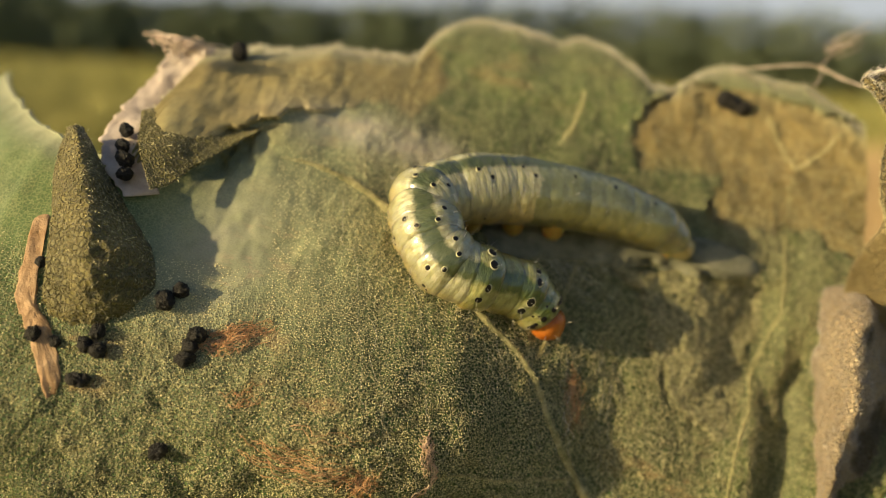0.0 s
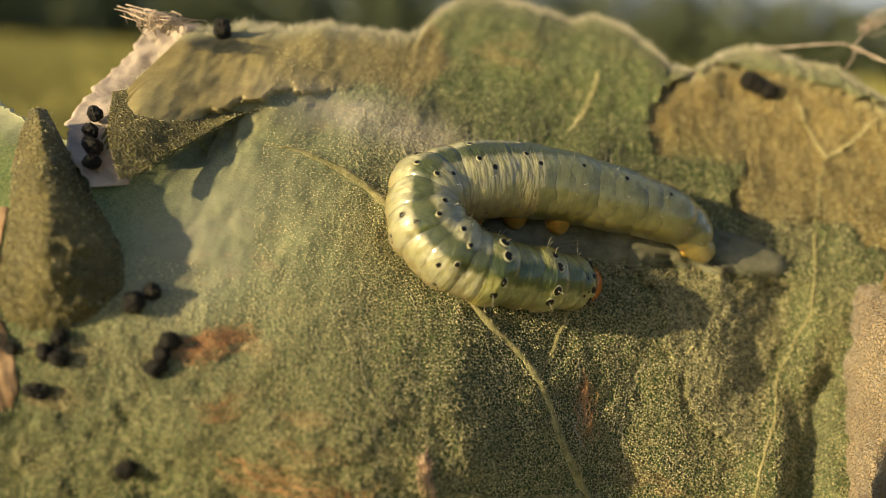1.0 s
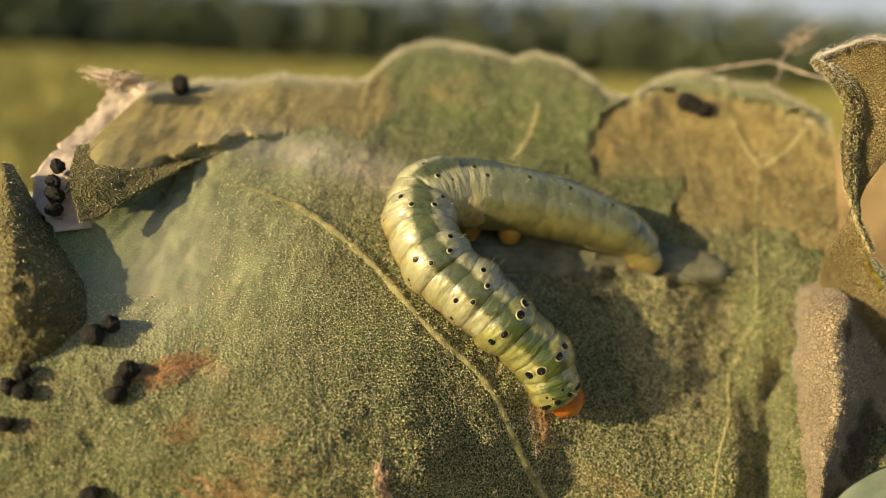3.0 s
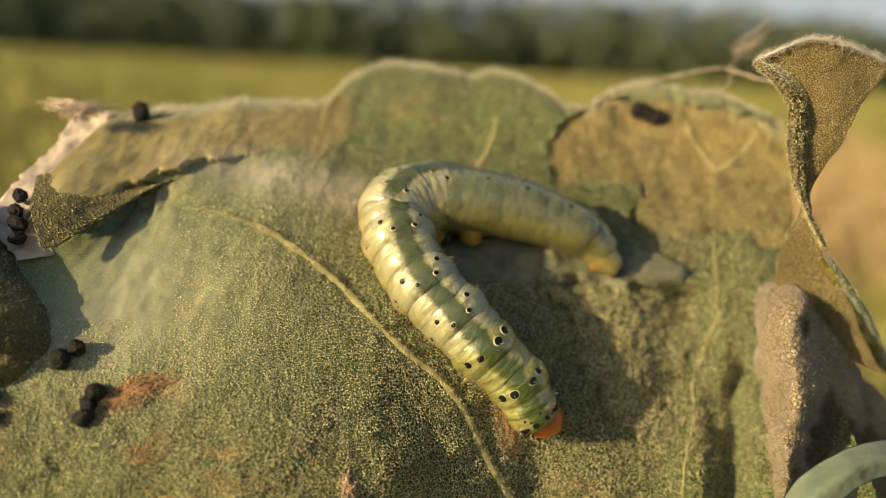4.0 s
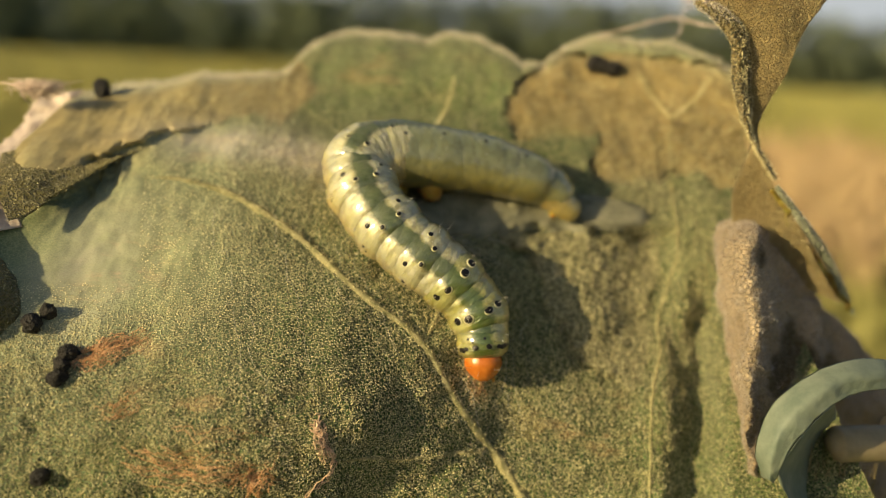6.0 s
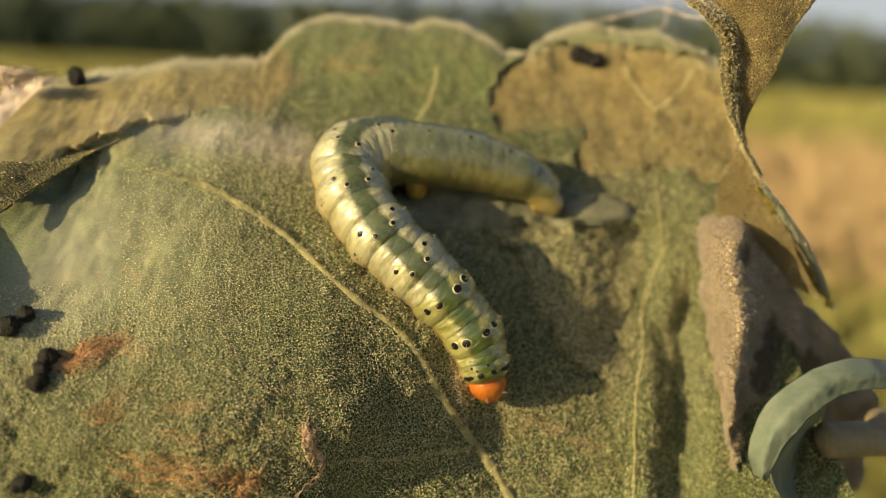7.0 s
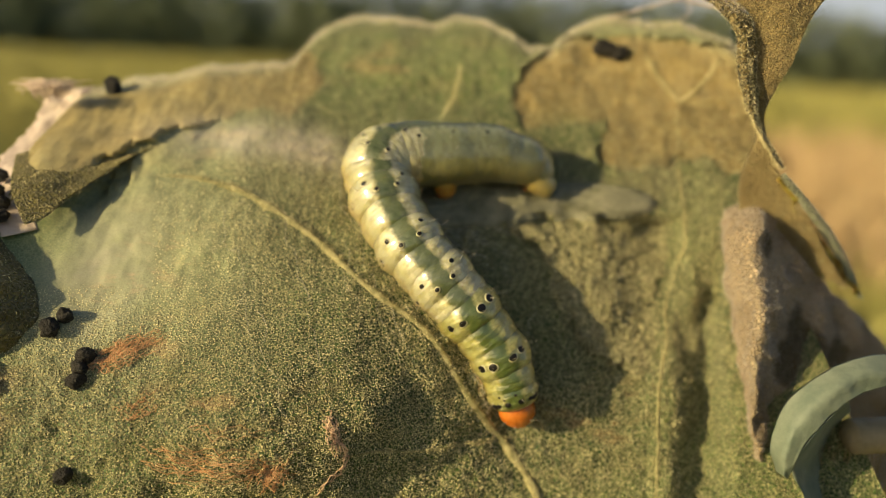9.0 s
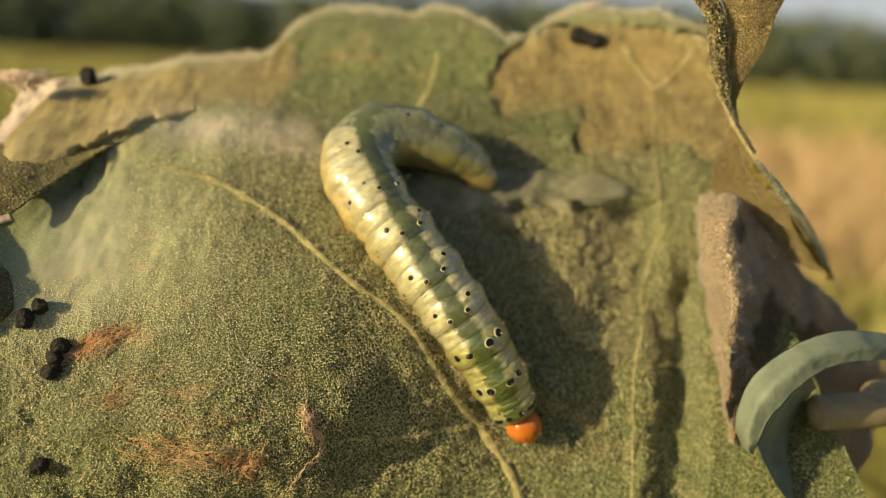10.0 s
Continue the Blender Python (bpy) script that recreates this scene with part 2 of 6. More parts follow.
def ground_skin():
    n = Nodes("field_soil", 0.9)
    big, small = n.noise(0.00012, 4), n.noise(0.03, 6, 0.7)
    straw = n.mix(n.ramp(small, (0.35, 0.0), (0.65, 1.0)), (0.38, 0.28, 0.13), (0.56, 0.42, 0.22))
    grass = n.mix(n.ramp(small, (0.35, 0.0), (0.65, 1.0)), (0.18, 0.18, 0.045), (0.34, 0.31, 0.095))
    side = n.tree.nodes.new("ShaderNodeMath")
    side.operation, side.use_clamp = "MULTIPLY_ADD", True
    n.link(n.axis("X"), side.inputs[0])
    side.inputs[1].default_value, side.inputs[2].default_value = 0.25, 0.35
    far = n.tree.nodes.new("ShaderNodeMath")
    far.operation, far.use_clamp = "MULTIPLY", True
    n.link(n.axis("Y"), far.inputs[0])
    far.inputs[1].default_value = 0.05
    band = n.ramp(far.outputs[0], (0.11, 0.0), (0.16, 1.0), (0.34, 1.0), (0.52, 0.0))
    n.put("Base Color", n.mix(n.math("MULTIPLY", band, n.math("ADD", side.outputs[0], n.ramp(big, (0.4, 0.0), (0.7, 0.35)))), grass, straw))
    n.bump(small, 30, 0.8)
    return n.mat


SOIL = ground_skin()
STRAW = plain("straw", (0.40, 0.29, 0.15), (0.52, 0.39, 0.22), 0.0004, 0.8, 0.0)
GRASS = plain("grass", (0.24, 0.24, 0.065), (0.38, 0.35, 0.12), 0.0004, 0.8, 0.0)
WOOD_LEAF = plain("wood_foliage", (0.09, 0.115, 0.06), (0.15, 0.18, 0.10), 0.001, 0.8, 0.0)


# ---- mesh helpers (millimetres) ----
def part(name, bm, material, parent=None, label="", at=None, smooth=True):
    me = bpy.data.meshes.new(name)
    bmesh.ops.recalc_face_normals(bm, faces=bm.faces)
    bmesh.ops.scale(bm, vec=(MM, MM, MM), verts=bm.verts)
    bm.to_mesh(me)
    bm.free()
    for m in material if isinstance(material, (list, tuple)) else (material,):
        me.materials.append(m)
    if smooth:
        me.polygons.foreach_set("use_smooth", [True] * len(me.polygons))
    ob = new(name, me)
    if parent:
        ob.parent = parent
    if at is not None:
        ob.matrix_basis = at
    if label:
        tagged(ob, label)
    return ob


def empty(name, x, y, z):
    ob = new(name)
    ob.empty_display_size = 0.002
    ob.matrix_basis = pose(x * MM, y * MM, z * MM)
    return ob


def spline(points, n):
    """n points, evenly in parameter, on a smooth curve through the given ones."""
    p = [np.array(q, float) for q in points]
    p = [2 * p[0] - p[1], *p, 2 * p[-1] - p[-2]]
    out = []
    for u in np.linspace(0, len(points) - 1 - 1e-9, n):
        k, f = int(u), u - int(u)
        a, b, c, d = p[k:k + 4]
        out.append(0.5 * (2 * b + (c - a) * f + (2 * a - 5 * b + 4 * c - d) * f * f + (3 * b - a - 3 * c + d) * f ** 3))
    return np.array(out)


def smoothstep(a, b, v):
    f = np.clip((v - a) / (b - a), 0, 1)
    return f * f * (3 - 2 * f)


def wave(x, y, z, scale, seed=0.0):
    return noise.fractal(Vector((x * scale + seed, y * scale, z * scale)), 1.0, 2.0, 4)


def grid_faces(bm, rows):
    for a, b in zip(rows, rows[1:]):
        for k in range(len(a) - 1):
            bm.faces.new((a[k], a[k + 1], b[k + 1], b[k]))


def tube(bm, pts, radius, sides=6, flat=1.0):
    """A tapering tube through pts; radius is a function of 0..1 or a number."""
    pts = [Vector(p) for p in pts]
    rings, side = [], None
    for k, p in enumerate(pts):
        t = (pts[min(k + 1, len(pts) - 1)] - pts[max(k - 1, 0)]).normalized()
        side = t.orthogonal().normalized() if side is None else (side - t * side.dot(t)).normalized()
        up = t.cross(side)
        r = radius(k / (len(pts) - 1)) if callable(radius) else radius
        rings.append([bm.verts.new(p + (side * math.cos(a) + up * flat * math.sin(a)) * r) for a in (2 * math.pi * j / sides for j in range(sides))])
    for a, b in zip(rings, rings[1:]):
        for j in range(sides):
            bm.faces.new((a[j], a[(j + 1) % sides], b[(j + 1) % sides], b[j]))
    bm.faces.new(rings[0])
    bm.faces.new(rings[-1][::-1])


def sheet(left, right, n_long, n_wide, sag=0.0, skew=1.0, rough=0.15, thick=0.25, edge=0.2, seed=3.0, toward=(0, -1, 0)):
    """A thick, uneven leaf sheet between two curves; sag bows its middle toward a way."""
    a, b = spline(left, n_long), spline(right, n_long)
    way = Vector(toward).normalized()
    bm = bmesh.new()
    sides = []
    for s in (0, 1):
        rows = []
        for i in range(n_long):
            row = []
            for j in range(n_wide):
                u = j / (n_wide - 1)
                p = Vector(a[i] * (1 - u) + b[i] * u)
                rim = edge * wave(i * 0.9, seed, s * 0, 0.6) * (abs(2 * u - 1) ** 4)
                p += (Vector(b[i] - a[i]).normalized()) * rim * (1 if u > 0.5 else -1)
                p += way * (sag * 4 * u ** skew * (1 - u ** skew) + rough * wave(p.x, p.y, p.z, 0.9, seed) * 2 - s * thick)
                row.append(bm.verts.new(p))
            rows.append(row)
        grid_faces(bm, rows if s == 0 else [r[::-1] for r in rows])
        sides.append(rows)
    f, k = sides
    rim_f = f[0] + [r[-1] for r in f[1:]] + f[-1][-2::-1] + [r[0] for r in f[-2:0:-1]]
    rim_k = k[0] + [r[-1] for r in k[1:]] + k[-1][-2::-1] + [r[0] for r in k[-2:0:-1]]
    for j in range(len(rim_f)):
        q = (j + 1) % len(rim_f)
        bm.faces.new((rim_f[j], rim_f[q], rim_k[q], rim_k[j]))
    return bm


def loft(rails, n_long, n_wide, rough, thick, seed, behind=(0, 1, 0)):
    """A thick, uneven skin laid smoothly over several rails."""
    long = [spline(r, n_long) for r in rails]
    rows = [[Vector(p) for p in spline([r[i] for r in long], n_wide)] for i in range(n_long)]
    back = Vector(behind) * thick
    bm = bmesh.new()
    sides = []
    for s in (0, 1):
        sides.append([[bm.verts.new(p + Vector((0.6, -1, 0.2)) * rough * (1.6 * wave(p.x, p.y, p.z, 0.3, seed) + wave(p.x, p.y, p.z, 0.8, seed)) + Vector((0, -1, 0)) * 0.5 * rough * wave(p.x, p.y, p.z, 2.4, seed) + back * s) for p in row] for row in rows])
        grid_faces(bm, sides[-1] if s == 0 else [r[::-1] for r in sides[-1]])
    f, k = sides
    for a, b in ((f[0], k[0]), (f[-1], k[-1]), ([r[0] for r in f], [r[0] for r in k]), ([r[-1] for r in f], [r[-1] for r in k])):
        for j in range(len(a) - 1):
            bm.faces.new((a[j], a[j + 1], b[j + 1], b[j]))
    return bm


# ---- the shape of the leaf: depth y over (x, z), in millimetres ----
def broad_shape(x, z):
    turned = 0.02 * np.maximum(0.0, -16 - x) ** 2
    x, z = np.clip(x, -30, 14) / 10, np.clip(z, -16, 15) / 10
    dome = 0.35 * np.exp(-((x + 1.13) / 0.72) ** 2 - ((z + 0.5) / 0.5) ** 2)
    return turned + 10 * (0.1 + 0.259 * x + 0.697 * z - 0.088 * x * x - 0.082 * x * z + 0.179 * z * z
                 - 0.011 * x ** 3 + 0.013 * x * x * z - 0.168 * x * z * z - 0.001 * z ** 3 - dome)


def outline(points):
    """Signed distance to a closed outline in (x, z), negative inside, torn by noise; kept as a fine table."""
    p = spline([*points, points[0]], 90)[:-1]
    q = np.roll(p, -1, 0)
    step = 0.1
    (x0, z0), (x1, z1) = p.min(0) - 1.5, p.max(0) + 1.5
    gx, gz = np.meshgrid(np.arange(x0, x1 + 2 * step, step), np.arange(z0, z1 + 2 * step, step), indexing="ij")
    v = np.stack([gx, gz], -1).reshape(-1, 1, 2)
    e = q - p
    f = np.clip(((v - p) * e).sum(2) / (e * e).sum(1), 0, 1)
    d = np.sqrt(((v - p - e * f[..., None]) ** 2).sum(2).min(1))
    vx, vz = v[..., 0], v[..., 1]
    cross = (p[:, 1] > vz) != (q[:, 1] > vz)
    hits = (vx < e[:, 0] * (vz - p[:, 1]) / np.where(e[:, 1] == 0, 1, e[:, 1]) + p[:, 0]) & cross
    table = np.where(hits.sum(1) % 2, -d, d).reshape(gx.shape).tolist()

    def dist(x, z, torn=0.3, seed=0.0):
        if not (x0 < x < x1 and z0 < z < z1):
            return 9.0
        u, w = (x - x0) / step, (z - z0) / step
        i, j = int(u), int(w)
        u, w = u - i, w - j
        a, b = table[i], table[i + 1]
        d = (a[j] * (1 - w) + a[j + 1] * w) * (1 - u) + (b[j] * (1 - w) + b[j + 1] * w) * u
        return d + torn * wave(x, z, seed, 1.1, seed) + 0.5 * torn * wave(x, z, seed, 4.0, seed)
    return dist


BROWN = outline([(0.9, 10.4), (-0.9, 8.9), (-1.3, 7.3), (-0.4, 6.0), (1.6, 6.2), (3.9, 6.3), (3.3, 4.5), (5.0, 3.8), (7.2, 3.9), (9.2, 4.3), (10.9, 3.5), (13.4, 3.1), (13.6, 9.6), (9.7, 10.6), (7.5, 11.0), (4.5, 11.1), (2.6, 11.1)])
GREY = outline([(-1.6, 1.3), (0.3, -0.1), (0.6, -1.8), (1.5, -3.2), (1.9, -4.2), (3.6, -5.2), (5.0, -6.0), (5.8, -4.9), (6.0, -2.8), (6.7, -1.2), (6.9, 0.6), (4.8, 1.2), (1.9, 1.3)])
STRIP = outline([(-26.4, 9.5), (-26.0, 4.9), (-24.6, 3.2), (-23.0, 3.6), (-22.0, 5.0), (-20.8, 5.7), (-18.2, 6.6), (-15.5, 7.2), (-13.4, 7.0), (-12.2, 8.6), (-13.2, 10.4), (-15.9, 11.0), (-20, 11.0)])


def step_down(d):
    """One inside a torn outline, falling to nothing over a tenth of a millimetre."""
    f = min(1.0, max(0.0, 0.5 - d / 0.12))
    return f * f * (3 - 2 * f)


def depth(x, z, fine=True):
    """The blade's front skin: the broad bulge, the fold beside the right-hand vein, lifted skins and fine unevenness."""
    y = broad_shape(x, z)
    fold = x - (6.9 + 0.16 * (z + 2) if z > -5 else 6.42 + 0.10 * (z + 5))
    fold += 0.7 * wave(z, 3, 0, 0.4) + 0.3 * wave(z, x, 9, 1.2)
    y += 1.3 * smoothstep(2.2, 6.2, x) * (1 - smoothstep(6.6, 8.2, x)) * smoothstep(1.7, 0.7, z) * smoothstep(-6.5, -3.0, z)
    low = smoothstep(0.0, -4.5, z)
    y -= low * 0.35 * math.exp(-(fold / 0.7) ** 2)
    y += low * (1.5 + 0.5 * wave(x, z, 51, 0.5)) * smoothstep(0.0, 2.3, fold) * (1 - smoothstep(2.2, 3.6, fold))
    y += 0.03 * max(0.0, -27.5 - x) ** 2
    calm = 1 - 0.75 * smoothstep(-11.0, -16.0, x + 0.3 * z) * smoothstep(-6.0, 0.0, z)
    y += 0.42 * wave(x, z, 0, 0.28) + 0.15 * calm * wave(x, z, 17, 0.85)
    y -= 0.75 * smoothstep(6.0, 11.0, z) * smoothstep(-18.0, -12.0, x) * (1 - smoothstep(1.0, 4.0, x))
    if not fine:
        return y, 1.0, 1.0, 1.0
    y += calm * (0.075 * wave(x, z, 4, 1.7) + 0.045 * wave(x, z, 9, 4.5))
    b, g, s = BROWN(x, z, 0.25, 2.0), GREY(x, z, 0.35, 5.0), STRIP(x, z, 0.35, 8.0)
    torn = smoothstep(-0.1, 0.15, wave(x, z, 21, 0.6))
    y += 0.20 * step_down(b) + torn * (0.50 * math.exp(-((b + 0.08) / 0.11) ** 2) - 0.20 * math.exp(-((b - 0.14) / 0.13) ** 2))
    y -= 0.42 * (1 - 0.85 * smoothstep(3.5, 6.0, x)) * step_down(g) * (1 + 0.22 * wave(x * 0.6, z, 31, 5.0) + 0.16 * wave(x * 0.5, z, 37, 9.0)) - 0.40 * torn * (1 - smoothstep(3.0, 5.0, x)) * math.exp(-((g - 0.14) / 0.13) ** 2)
    y -= 0.9 * blob(x, z, -24.4, 5.4, 1.3, 1.7) - 1.1 * blob(x, z, -21.4, 4.0, 1.7, 0.9, 0.6) * (1 + wave(x, z, 61, 0.7))
    y -= smoothstep(-15.0, -20.0, x) * (0.6 * smoothstep(0.2, -0.3, s) * (1 + 0.3 * wave(x, z, 41, 0.9)) - 0.1 * math.exp(-((s - 0.25) / 0.2) ** 2))
    return y, b, g, s


def on_leaf(x, z, off=0.0):
    """The point on the leaf's front skin, off millimetres proud of it."""
    h = 0.2
    gx = (broad_shape(x + h, z) - broad_shape(x - h, z)) / (2 * h)
    gz = (broad_shape(x, z + h) - broad_shape(x, z - h)) / (2 * h)
    n = Vector((gx, -1, gz)).normalized()
    return Vector((x, depth(x, z)[0], z)) + n * off, n


MARGIN = [(-42, 4.6), (-34.8, 4.0), (-32.5, 3.7), (-30.3, 3.6), (-28.8, 3.4), (-27.4, 3.2), (-26.2, 4.6), (-25.2, 8.3), (-23.1, 9.0), (-20.7, 9.2),
          (-19.0, 9.7), (-15.9, 9.8), (-14.1, 9.9), (-13.7, 10.95), (-12.7, 12.05), (-11.1, 12.7), (-9.4, 12.6), (-7.6, 12.4),
          (-6.1, 12.1), (-4.8, 12.6), (-3.4, 12.4), (-1.9, 11.75), (-0.4, 10.7), (0.8, 10.5), (2.3, 11.5), (3.5, 12.2), (4.8, 12.4),
          (6.9, 12.0), (8.6, 12.0), (10.3, 11.3), (13, 10.0)]


def margin(x):
    px, pz = zip(*MARGIN)
    return float(np.interp(x, px, pz)) + 0.16 * wave(x, 0, 0, 1.3) + 0.08 * wave(x, 7, 0, 4.0)


def blob(x, z, cx, cz, rx, rz, tilt=0.0):
    c, s = math.cos(tilt), math.sin(tilt)
    u, v = ((x - cx) * c + (z - cz) * s) / rx, ((z - cz) * c - (x - cx) * s) / rz
    return math.exp(-(u * u + v * v))


def build_leaf():
    leaf = empty("leaf", -6, -6, -14)
    base = Vector((-6, -6, -14))
    tagged(leaf, "large grey-green downy leaf with dried, caterpillar-mined patches and curled edges", "leaf")
    names = ("scar", "bloom_light", "brown", "grey", "silk", "fresh", "matted")
    across = np.concatenate([np.linspace(-40, -24.5, 70, endpoint=False), np.linspace(-24.5, 12.2, 530)])
    n_x, n_z = len(across), 290
    co, masks = np.zeros((n_x, n_z, 3)), np.zeros((7, n_x, n_z))
    for i in range(n_x):
        x0 = float(across[i])
        top = margin(x0)
        for j in range(n_z):
            v = j / (n_z - 1)
            z = -17 + (top + 17) * (1 - (1 - v) ** 1.1)
            x = x0 + max(0.0, x0 - 8) / 4.2 * max(0.0, 1 - z) * 0.33
            y, b, g, s = depth(x, z)
            lip = top - z
            co[i, j] = Vector((x, y + 0.9 * math.exp(-(lip / 0.45) ** 2), z)) - base
            masks[:, i, j] = (
                blob(x, z, -18.0, -2.5, 2.2, 0.8, 0.25) + 0.9 * blob(x, z, -19.2, -0.1, 2.0, 0.7, 0.5) + 0.7 * blob(x, z, -17.8, 1.9, 1.2, 0.6, 0.5) + 0.8 * blob(x, z, -26.5, -3.0, 1.2, 2.0) + 0.15 * blob(x, z, -9, -6.5, 6, 2.2) + 0.8 * blob(x, z, 2.5, -7.5, 3, 2.0) + 0.9 * blob(x, z, -24.2, -4.0, 1.4, 3.2)
                + 0.55 * blob(x, z, -15, 5.6, 4, 1.2) + 0.5 * blob(x, z, -8, 10, 5, 1.6) + 0.8 * blob(x, z, -15, -4.5, 4, 1.0) + 0.5 * blob(x, z, -18, 1.0, 3, 2.0)
                + 0.8 * blob(x, z, 4.4, 12.2, 1.6, 0.7) + 0.6 * blob(x, z, -2.6, -3.8, 1.0, 1.6),
                # margin bloom; dome and right-hand strip painted paler where sun strikes
                0.95 * math.exp(-(lip / (0.5 + 0.5 * smoothstep(1.5, 4.0, x))) ** 2) + 0.7 * blob(x, z, -17.8, 1.3, 6.0, 4.8) + 0.1 * blob(x, z, -21, 8.0, 4.5, 2.0) + 0.2 * blob(x, z, -24.4, 5.0, 1.2, 1.6) + 0.15 * blob(x, z, -32, 0, 4.5, 9) + 0.15 * blob(x, z, -23, -7, 4, 5)
                + 0.35 * blob(x, z, 9, -2, 0.8, 6),
                max(step_down(b) * (1 - 0.75 * blob(x, z, 1.5, 5.6, 1.6, 1.2)), 0.9 * smoothstep(0.15, -0.2, s)) + 0.6 * blob(x, z, -21.0, 5.0, 2.2, 0.9, 0.4),
                max(step_down(g), 0.8 * blob(x, z, 6.2, 3.2, 1.7, 1.0)),
                1.0 * blob(x, z, -16.0, 5.9, 3.4, 0.9, -0.1) + 1.0 * blob(x, z, -12.0, 5.2, 2.6, 1.0, -0.35) + 0.5 * blob(x, z, -20.5, 0.2, 2.6, 3.2),
                blob(x, z, -7, 9.5, 6.5, 3) + 1.0 * blob(x, z, 8.6, 0.5, 1.1, 5) + 0.5 * blob(x, z, 9.5, -10, 4, 3),
                max(smoothstep(-11.0, -16.5, x + 0.3 * z) * smoothstep(-5.0, 1.0, z), 0.4 * smoothstep(5.0, 9.0, z)))
    k = np.arange(n_x * n_z).reshape(n_x, n_z)
    faces = np.stack([k[:-1, :-1], k[1:, :-1], k[1:, 1:], k[:-1, 1:]], -1).reshape(-1, 4)
    rim = np.concatenate([k[:, -1], k[-1, -2::-1], k[-2::-1, 0], k[0, 1:-1]])
    front = co.reshape(-1, 3)
    back = front[rim] + (0, 0.45, -0.1)
    r = np.arange(len(rim))
    edge = np.stack([rim, n_x * n_z + r, n_x * n_z + np.roll(r, -1), np.roll(rim, -1)], -1)
    me = bpy.data.meshes.new("blade")
    me.from_pydata((np.concatenate([front, back]) * MM).tolist(), [], np.concatenate([faces, edge]).tolist())
    me.polygons.foreach_set("use_smooth", [True] * len(me.polygons))
    me.materials.append(BLADE)
    for name, m in zip(names, masks):
        m = np.clip(m.ravel(), 0, 1)
        me.attributes.new(name, "FLOAT", "POINT").data.foreach_set("value", np.concatenate([m, m[rim]]).astype(np.float32))
    blade = new("blade", me)
    blade.parent = leaf

    def shift(bm):
        bmesh.ops.translate(bm, vec=-base, verts=bm.verts)
        return bm

    ribs = []

    def vein(points, r0, r1, name="vein"):
        bm = bmesh.new()
        run = spline(points, 80)
        pts = [on_leaf(*p, 0.04 - 0.42 * (r0 + (r1 - r0) * k / 79))[0] + Vector((0.1 * wave(p[0], p[1], 3, 1.5), 0, 0)) for k, p in enumerate(run)]
        pts = [pts[0], *((a + b * 2 + c) / 4 for a, b, c in zip(pts, pts[1:], pts[2:])), pts[-1]]
        tube(bm, pts, lambda u: (r0 + (r1 - r0) * u) * (0.25 + 0.75 * smoothstep(0.0, 0.15, u)) * (1 + 0.5 * wave(u * 42, r0 * 50, 0, 1.0)), 12)
        ob = part(name, shift(bm), VEIN, leaf, "raised yellowish leaf vein")
        ribs.append(ob)
        return ob

    vein([(-19.4, 4.3), (-17.6, 4.2), (-15.1, 3.5), (-13.1, 2.5), (-11.1, 1.2), (-8.2, -1.0), (-5.9, -2.7), (-4.9, -4.0), (-4.0, -5.6), (-2.7, -7.6), (-0.5, -11), (1.0, -16)], 0.17, 0.23)
    vein([(-5.3, -2.9), (-4.9, -2.0), (-4.2, -0.1), (-3.4, 1.9)], 0.11, 0.06)
    vein([(-9.1, -7.3), (-6.4, -7.8), (-3.8, -8.1), (-2.5, -8.2)], 0.06, 0.09)
    vein([(8.1, 7.3), (7.9, 5.5), (7.8, 2.9), (7.8, 0.3), (7.2, -1.5), (6.5, -3.4), (6.3, -4.9), (5.8, -6.4), (5.6, -8.2), (5.3, -12)], 0.06, 0.075)
    vein([(8.1, 7.3), (7.4, 8.4), (6.6, 9.8)], 0.03, 0.02)
    vein([(8.1, 7.3), (9.2, 8.0), (10.6, 9.6)], 0.03, 0.02)
    vein([(-5.5, 6.5), (-4.6, 8), (-4.4, 9.6)], 0.035, 0.03)

    def patch(name, points, lift, mat, label, seed, dome=0.0):
        """A loosened, dried piece of skin, a little proud, with a torn edge."""
        c = np.mean(points, axis=0)
        rim = spline([*points, points[0]], 140)[:-1]
        bm = bmesh.new()
        rows = []
        steps = 14
        for k in range(steps + 1):
            f = k / steps
            row = []
            for j, q in enumerate(rim):
                e = q + (q - c) / np.linalg.norm(q - c) * (0.22 * wave(q[0], q[1], seed, 1.4) + 0.1 * wave(q[0], q[1], seed, 5.0))
                x, z = c + (e - c) * f
                z = min(z, margin(x) - 0.12)
                row.append(bm.verts.new(on_leaf(x, z, lift + dome * (1 - f * f) + 0.10 * wave(x, z, seed, 1.1) if k < steps else -0.12)[0]))
            rows.append([*row, row[0]])
        for a, b in zip(rows, rows[1:]):
            for j in range(len(a) - 1):
                bm.faces.new((a[j], a[j + 1], b[j + 1], b[j]))
        bmesh.ops.remove_doubles(bm, verts=bm.verts, dist=0.001)
        return part(name, shift(bm), mat, leaf, label)

    patch("tan_crust", [(-28.5, 0.7), (-27.9, 1.0), (-27.2, -1.2), (-26.6, -2.3), (-25.7, -3.3), (-24.9, -5.0), (-25.3, -5.5), (-26.3, -4.0), (-27.2, -2.9), (-27.9, -1.4)], 0.06, TAN, "tan dried crust along the leaf fold", 19.0, 0.1)
    patch("silk_tube", [(-9.2, 2.3), (-5.8, 3.3), (-2.7, 3.4), (1.2, 3.2), (5.1, 2.9), (6.5, 2.2), (5.4, 1.3), (1.3, 1.3), (-4.4, 1.2), (-7.9, 1.3)], 0.16, GREY_SILK, "grey silk tube spun along the leaf", 14.0, 0.28)

